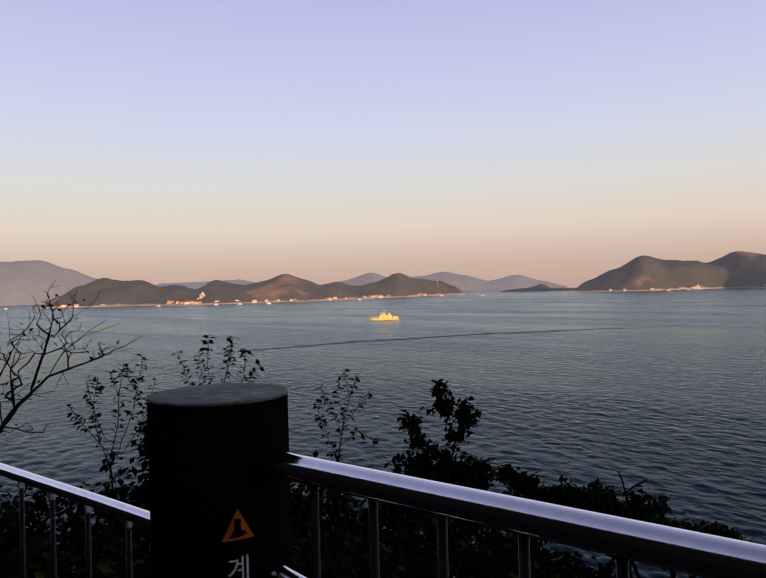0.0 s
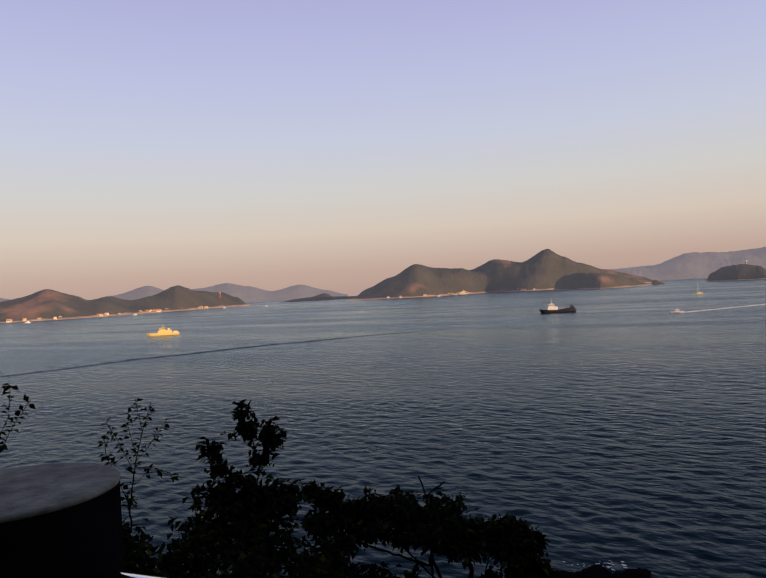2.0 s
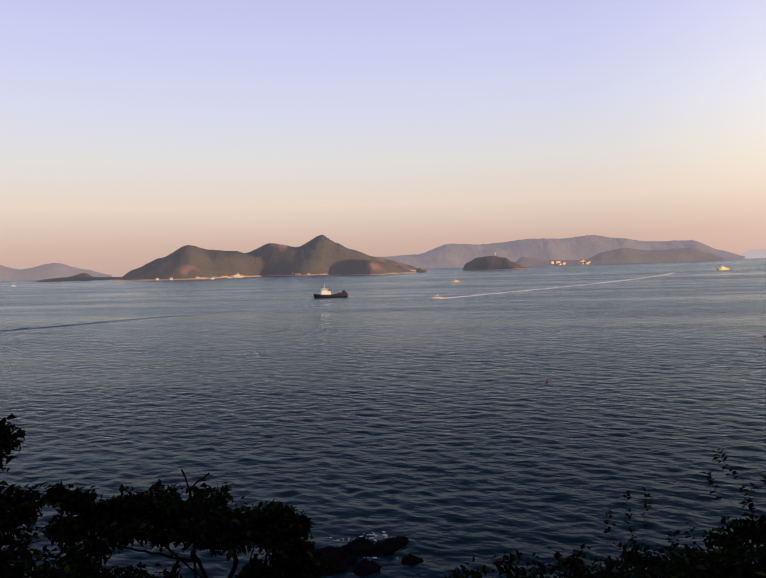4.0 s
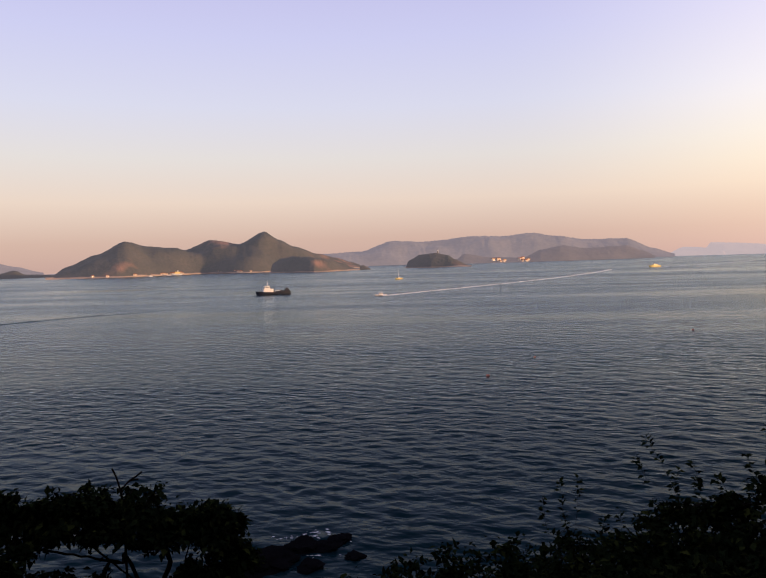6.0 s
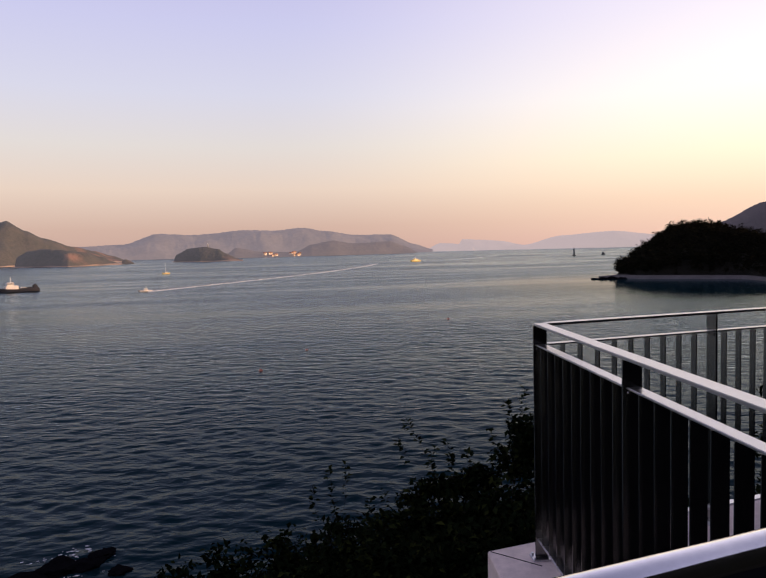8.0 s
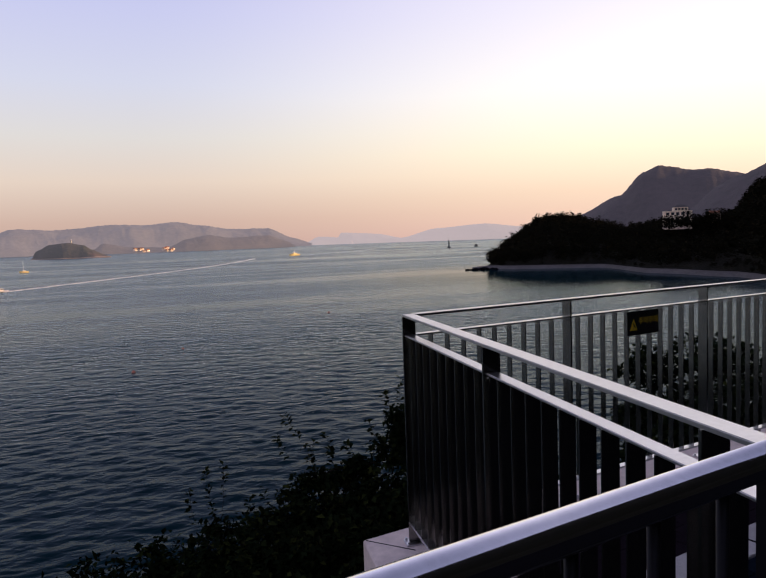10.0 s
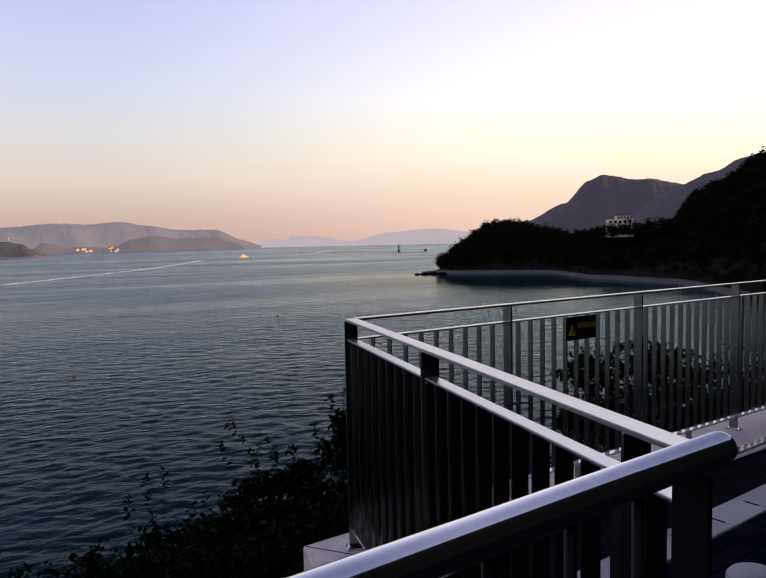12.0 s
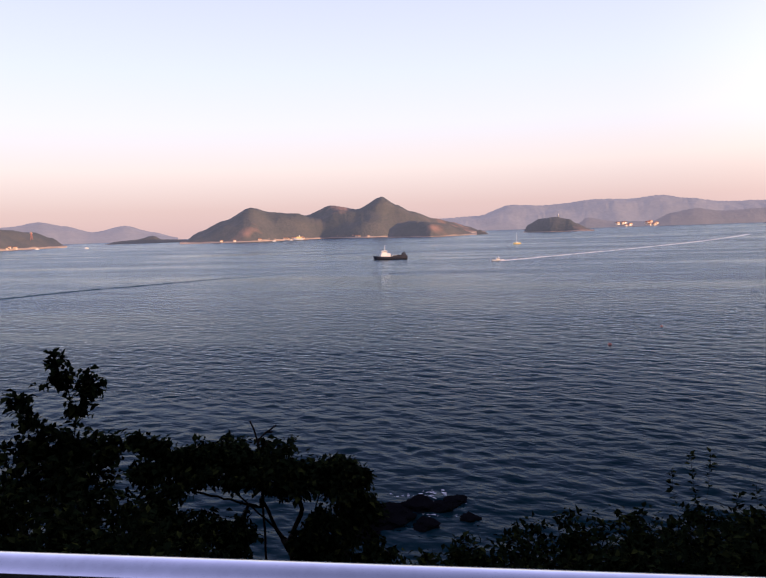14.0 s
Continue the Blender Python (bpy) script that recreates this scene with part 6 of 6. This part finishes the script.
# ---------------------------------------------------------------- villages on the islands
def village():
    rnd = random.Random(12)
    h = thing("village_house", "small pale house with a rust roof on the far shore", "house", at=polar(15, 1590, SEA + 3.5), group="shore village")
    w = part("wall", box(-5.5, 5.5, -4, 4, -3, 4.6, 0.05), WALL_WHITE, h)
    bm = bmesh.new()
    vs = [bm.verts.new(p) for p in ((-6, -4.6, 4.4), (6, -4.6, 4.4), (6, 4.6, 4.4), (-6, 4.6, 4.4), (-6, 0, 6.6), (6, 0, 6.6))]
    for q in ((0, 1, 5, 4), (2, 3, 4, 5), (0, 4, 3), (1, 2, 5), (3, 2, 1, 0)):
        bm.faces.new([vs[i] for i in q])
    part("roof", bm, ROOF_RUST, h)
    part("window", windows_strip(-4.5, 4.5, 4.0, 1.2, 2.9, 4), GLASS_DARK, w)
    places = [(15.9, 4, 7), (15.2, 8, 9), (14.7, 12, 11), (16.6, 4, 4), (17.6, 3.5, 4)]
    for k in range(30):
        places.append((rnd.gauss(15.3, 1.1), rnd.uniform(3, 9), 4 + rnd.random() * 2))
    for k in range(20):
        places.append((rnd.uniform(-3.6, 12.5), rnd.uniform(2.6, 4.5), 3))
    for k in range(9):
        places.append((rnd.uniform(-3.2, 1.6), rnd.uniform(3, 6), 4))
    for k in range(7):
        places.append((rnd.uniform(18.5, 26), 3, 3))
    for yw, z, _ in places:
        r = float(smooth_line(LEFT_SHORE, yw)) + 4 + (z - 3) * 8
        m = Matrix.Translation(polar(yw, r, SEA + z)) @ Matrix.Rotation(radians(yw + rnd.uniform(-25, 25)), 4, "Z")
        c = copy_thing(h, m)
        c.scale = (rnd.uniform(0.45, 0.85),) * 3
    far = [(rnd.gauss(-24.6, 0.5), rnd.uniform(3, 6)) for _ in range(9)] + [(rnd.uniform(-31.6, -28.2), rnd.uniform(3, 5)) for _ in range(13)] + \
          [(rnd.uniform(-27, -18.5), 3.2) for _ in range(12)]
    for yw, z in far:
        r = float(smooth_line(RIGHT_SHORE, yw)) + 4 + (z - 3) * 8
        c = copy_thing(h, Matrix.Translation(polar(yw, r, SEA + z)) @ Matrix.Rotation(radians(yw + rnd.uniform(-25, 25)), 4, "Z"))
        c.scale = (rnd.uniform(0.45, 0.85),) * 3
    for k in range(12):
        yw, z = rnd.choice((rnd.gauss(-51.8, 0.35), rnd.gauss(-53.6, 0.25))), rnd.uniform(3, 16)
        c = copy_thing(h, Matrix.Translation(polar(yw, float(smooth_line([(-47, 2900), (-55, 3000), (-64, 3300)], yw)) + 6 + z * 2.2, SEA + z)) @ Matrix.Rotation(radians(yw + 40), 4, "Z"))
        c.scale = (rnd.uniform(1.0, 1.6),) * 3
    # the tall building in the village
    t = thing("shore_hotel", "tall pale stepped building above the village, bright in the sun", "building", at=polar(15.0, 1610, SEA + 6), turn=15)
    part("wall", box(-11, 11, -7, 7, -4, 9, 0.2), WALL_WHITE, t)
    part("wall", box(-5, 7, -5, 5, 9, 17, 0.2), WALL_WHITE, t)
    part("roof", box(-5.6, 7.6, -5.6, 5.6, 17, 17.8, 0.1), ROOF_RUST, t)
    part("stair_tower", box(0, 4, -2.5, 2.5, 17.8, 22, 0.2), WALL_WHITE, t)
    for z in (-0.5, 3.2, 6.4):
        panes(-10, 10, 7.0, z, z + 1.8, 9, t)
    for z in (10.5, 13.8):
        panes(-4.4, 6.4, 5.0, z, z + 1.8, 5, t)
    # ferry at the peaked island's quay
    f = thing("ferry", "white ferry with an orange deckhouse at the quay", "ship", at=polar(-24.9, 1960, SEA), turn=150)
    f.scale = (1.35, 1.35, 1.35)
    part("hull", hull(20, 6, 3), HULL_WHITE, f)
    part("deckhouse", box(-6, 4, -2.2, 2.2, 2.8, 7.0, 0.3), GOLD, f)
    part("funnel", box(-3, -1, -1, 1, 7, 10, 0.2), HULL_WHITE, f)


village()


def pylon(yaw, r, h, el):
    t = thing("pylon", "red and white lattice power pylon on the ridge", "pylon", at=polar(yaw, r, EYE + r * math.tan(radians(el))), group="island pylons", turn=yaw)
    for sx in (-1, 1):
        for sy in (-1, 1):
            part("leg", tube([(sx * 3.2, sy * 3.2, -6), (sx * 0.8, sy * 0.8, h * 0.75), (sx * 0.3, sy * 0.3, h)], 0.45, 4), PYLON_RED, t)
    bm = bmesh.new()
    for k in range(7):
        z0, z1 = h * k / 8, h * (k + 1) / 8
        w0, w1 = 3.2 - 2.4 * min(1, z0 / h / 0.75), 3.2 - 2.4 * min(1, z1 / h / 0.75)
        for s in (-1, 1):
            tube([(-w0, s * w0, z0), (w1, s * w1, z1)], 0.2, 4, bm=bm)
            tube([(w0, s * w0, z0), (-w1, s * w1, z1)], 0.2, 4, bm=bm)
    part("bracing", bm, PYLON_RED, t)
    for z in (0.7, 0.85):
        part("cross_arm", tube([(-4, 0, h * z), (4, 0, h * z)], 0.3, 4), WALL_WHITE, t)


pylon(19.45, 1840, 22, 0.55)
pylon(-4.62, 2130, 18, 0.22)
pylon(-2.2, 2100, 9, 0.42)


# ---------------------------------------------------------------- house and crane on the hillside
def hill_house():
    base = polar(-94.6, 470, EYE + 470 * math.tan(radians(0.62)))
    t = thing("white_house", "white two-storey house with a tiled roof pavilion among the trees", "house", at=base, turn=-88)
    w = part("wall", box(-8, 8, -6, 6, -5, 6.2, 0.1), WALL_WHITE, t)
    u = part("wall", box(-2.5, 6, -4.5, 4.5, 6.55, 8.8, 0.1), WALL_WHITE, t)
    bm = bmesh.new()
    vs = [bm.verts.new(p) for p in ((-2.5, -5, 8.8), (6.5, -5, 8.8), (6.5, 5, 8.8), (-2.5, 5, 8.8), (0.5, 0, 11.0), (3.5, 0, 11.0))]
    for q in ((0, 1, 5, 4), (2, 3, 4, 5), (0, 4, 3), (1, 2, 5), (3, 2, 1, 0)):
        bm.faces.new([vs[i] for i in q])
    part("roof", bm, SEAWALL, t, "grey tiled hip roof")
    part("parapet", box(-8.3, 8.3, -6.3, 6.3, 6.2, 6.55, 0.05), WALL_WHITE, t)
    for z in (0.6, 3.9):
        for k in range(5):
            for s in (-1, 1):
                part("window", box(-7 + k * 2.9, -5.2 + k * 2.9, s * 6.0 - 0.06, s * 6.0 + 0.06, z, z + 1.7), GLASS_DARK, w)
    panes(-2.0, 5.5, 4.5, 7.0, 8.2, 4, u)
    t2 = thing("small_house", "small pale house half hidden by trees", "house", at=polar(-97.2, 455, EYE + 455 * math.tan(radians(0.95))), turn=-80)
    part("wall", box(-2.5, 2.5, -3.0, 3.0, -4, 1.6, 0.1), WALL_WHITE, t2)
    bm = bmesh.new()
    vs = [bm.verts.new(p) for p in ((-3, -3.5, 1.5), (3, -3.5, 1.5), (3, 3.5, 1.5), (-3, 3.5, 1.5), (-3, 0, 2.9), (3, 0, 2.9))]
    for q in ((0, 1, 5, 4), (2, 3, 4, 5), (0, 4, 3), (1, 2, 5), (3, 2, 1, 0)):
        bm.faces.new([vs[i] for i in q])
    part("roof", bm, ROOF_RUST, t2)


hill_house()


def tower_crane():
    """A tower crane whose jib end shows over the hillside."""
    r = 262.0
    tip = polar(-105.45, r, EYE + r * math.tan(radians(13.55)))
    foot = polar(-126, r * 1.02, 8.0)
    head = Vector((foot.x, foot.y, EYE + r * math.tan(radians(9.6))))
    t = thing("tower_crane", "pale lattice tower crane jib over the hillside", "crane", at=foot)
    d = head - tip
    n = int(d.length / 2.2)
    side = d.cross(Vector((0, 0, 1))).normalized() * 0.9
    upv = Vector((0, 0, 2.6))
    bm = bmesh.new()
    for o in (side, -side, upv):
        tube([tip + o - foot, head + o - foot], 0.05, 4, bm=bm)
    part("chord", bm, WALL_WHITE, t)
    bm = bmesh.new()
    for k in range(n):
        a, b, c = tip + d * (k / n), tip + d * ((k + 0.5) / n), tip + d * ((k + 1) / n)
        for o in (side, -side):
            tube([a + o - foot, b + upv - foot], 0.02, 4, bm=bm)
            tube([b + upv - foot, c + o - foot], 0.02, 4, bm=bm)
    part("lacing", bm, WALL_WHITE, t)
    part("jib_end", box(-0.8, 0.8, -1.1, 1.1, -0.5, 0.5, 0.1, m=Matrix.Translation(tip - foot)), HULL_DARK, t)
    for k in (0.0, 0.10, 0.20):
        part("lamp", box(-0.4, 0.4, -0.4, 0.4, 2.6, 3.0, 0.05, m=Matrix.Translation(tip + d * k - foot)), HULL_DARK, t)
    bm = bmesh.new()
    for sx in (-1, 1):
        for sy in (-1, 1):
            tube([(sx * 1.2, sy * 1.2, -14), (sx * 1.2, sy * 1.2, head.z - foot.z + 6)], 0.2, 4, bm=bm)
    part("mast", bm, WALL_WHITE, t)


tower_crane()

# ---------------------------------------------------------------- pavers and drain stones, last
def paving():
    floor = bpy.data.objects["deck_bed"]
    stone = None
    u = 1.94
    while u < 9.6:
        m = Matrix.Translation((u, 2.30, 0))
        if stone is None:
            stone = part("drain_stone", box(0.001, 0.384, -0.100, 0.100, -0.06, 0.004, 0.003), GRANITE, floor)
            stone.matrix_basis = m
            slot = part("drain_slot", box(-0.007, 0.007, -0.048, 0.034, -0.01, 0.0062), SLOT, floor)
            slot.matrix_basis = m
        else:
            again(stone, "drain_stone", m, floor)
            again(slot, "drain_slot", m, floor)
        u += 0.385
    rnd = random.Random(3)
    brick = part("paver", box(0.002, 0.198, 0.002, 0.098, -0.05, 0.0, 0.004), PAVER, floor)
    brick.matrix_basis = Matrix.Translation((2.0, 2.1, 0))
    rest = bmesh.new()
    for j in range(14):
        for i in range(-2, 40):
            v = 2.197 - 0.1 * (j + 1)
            u = 2.0 + 0.2 * i + (0.1 if j % 2 else 0)
            if u < a_line(v) + 0.16 or u > 9.8:
                continue
            m = Matrix.Translation((u, v, rnd.uniform(-0.002, 0.002)))
            if i < 18 and j < 14:
                again(brick, "paver", m, floor)
            else:
                box(0.002, 0.198, 0.002, 0.098, -0.05, 0.0, bm=rest, m=m)
    for j in range(3):
        for i in range(0, 39):
            v = 2.403 + 0.1 * j
            u = 2.0 + 0.2 * i + (0.1 if j % 2 else 0)
            box(0.002, 0.198, 0.002, 0.098, -0.05, 0.0, bm=rest, m=Matrix.Translation((u, v, rnd.uniform(-0.002, 0.002))))
    r = part("pavers", rest, PAVER, floor)
    r["kind"] = "stuff"


paving()
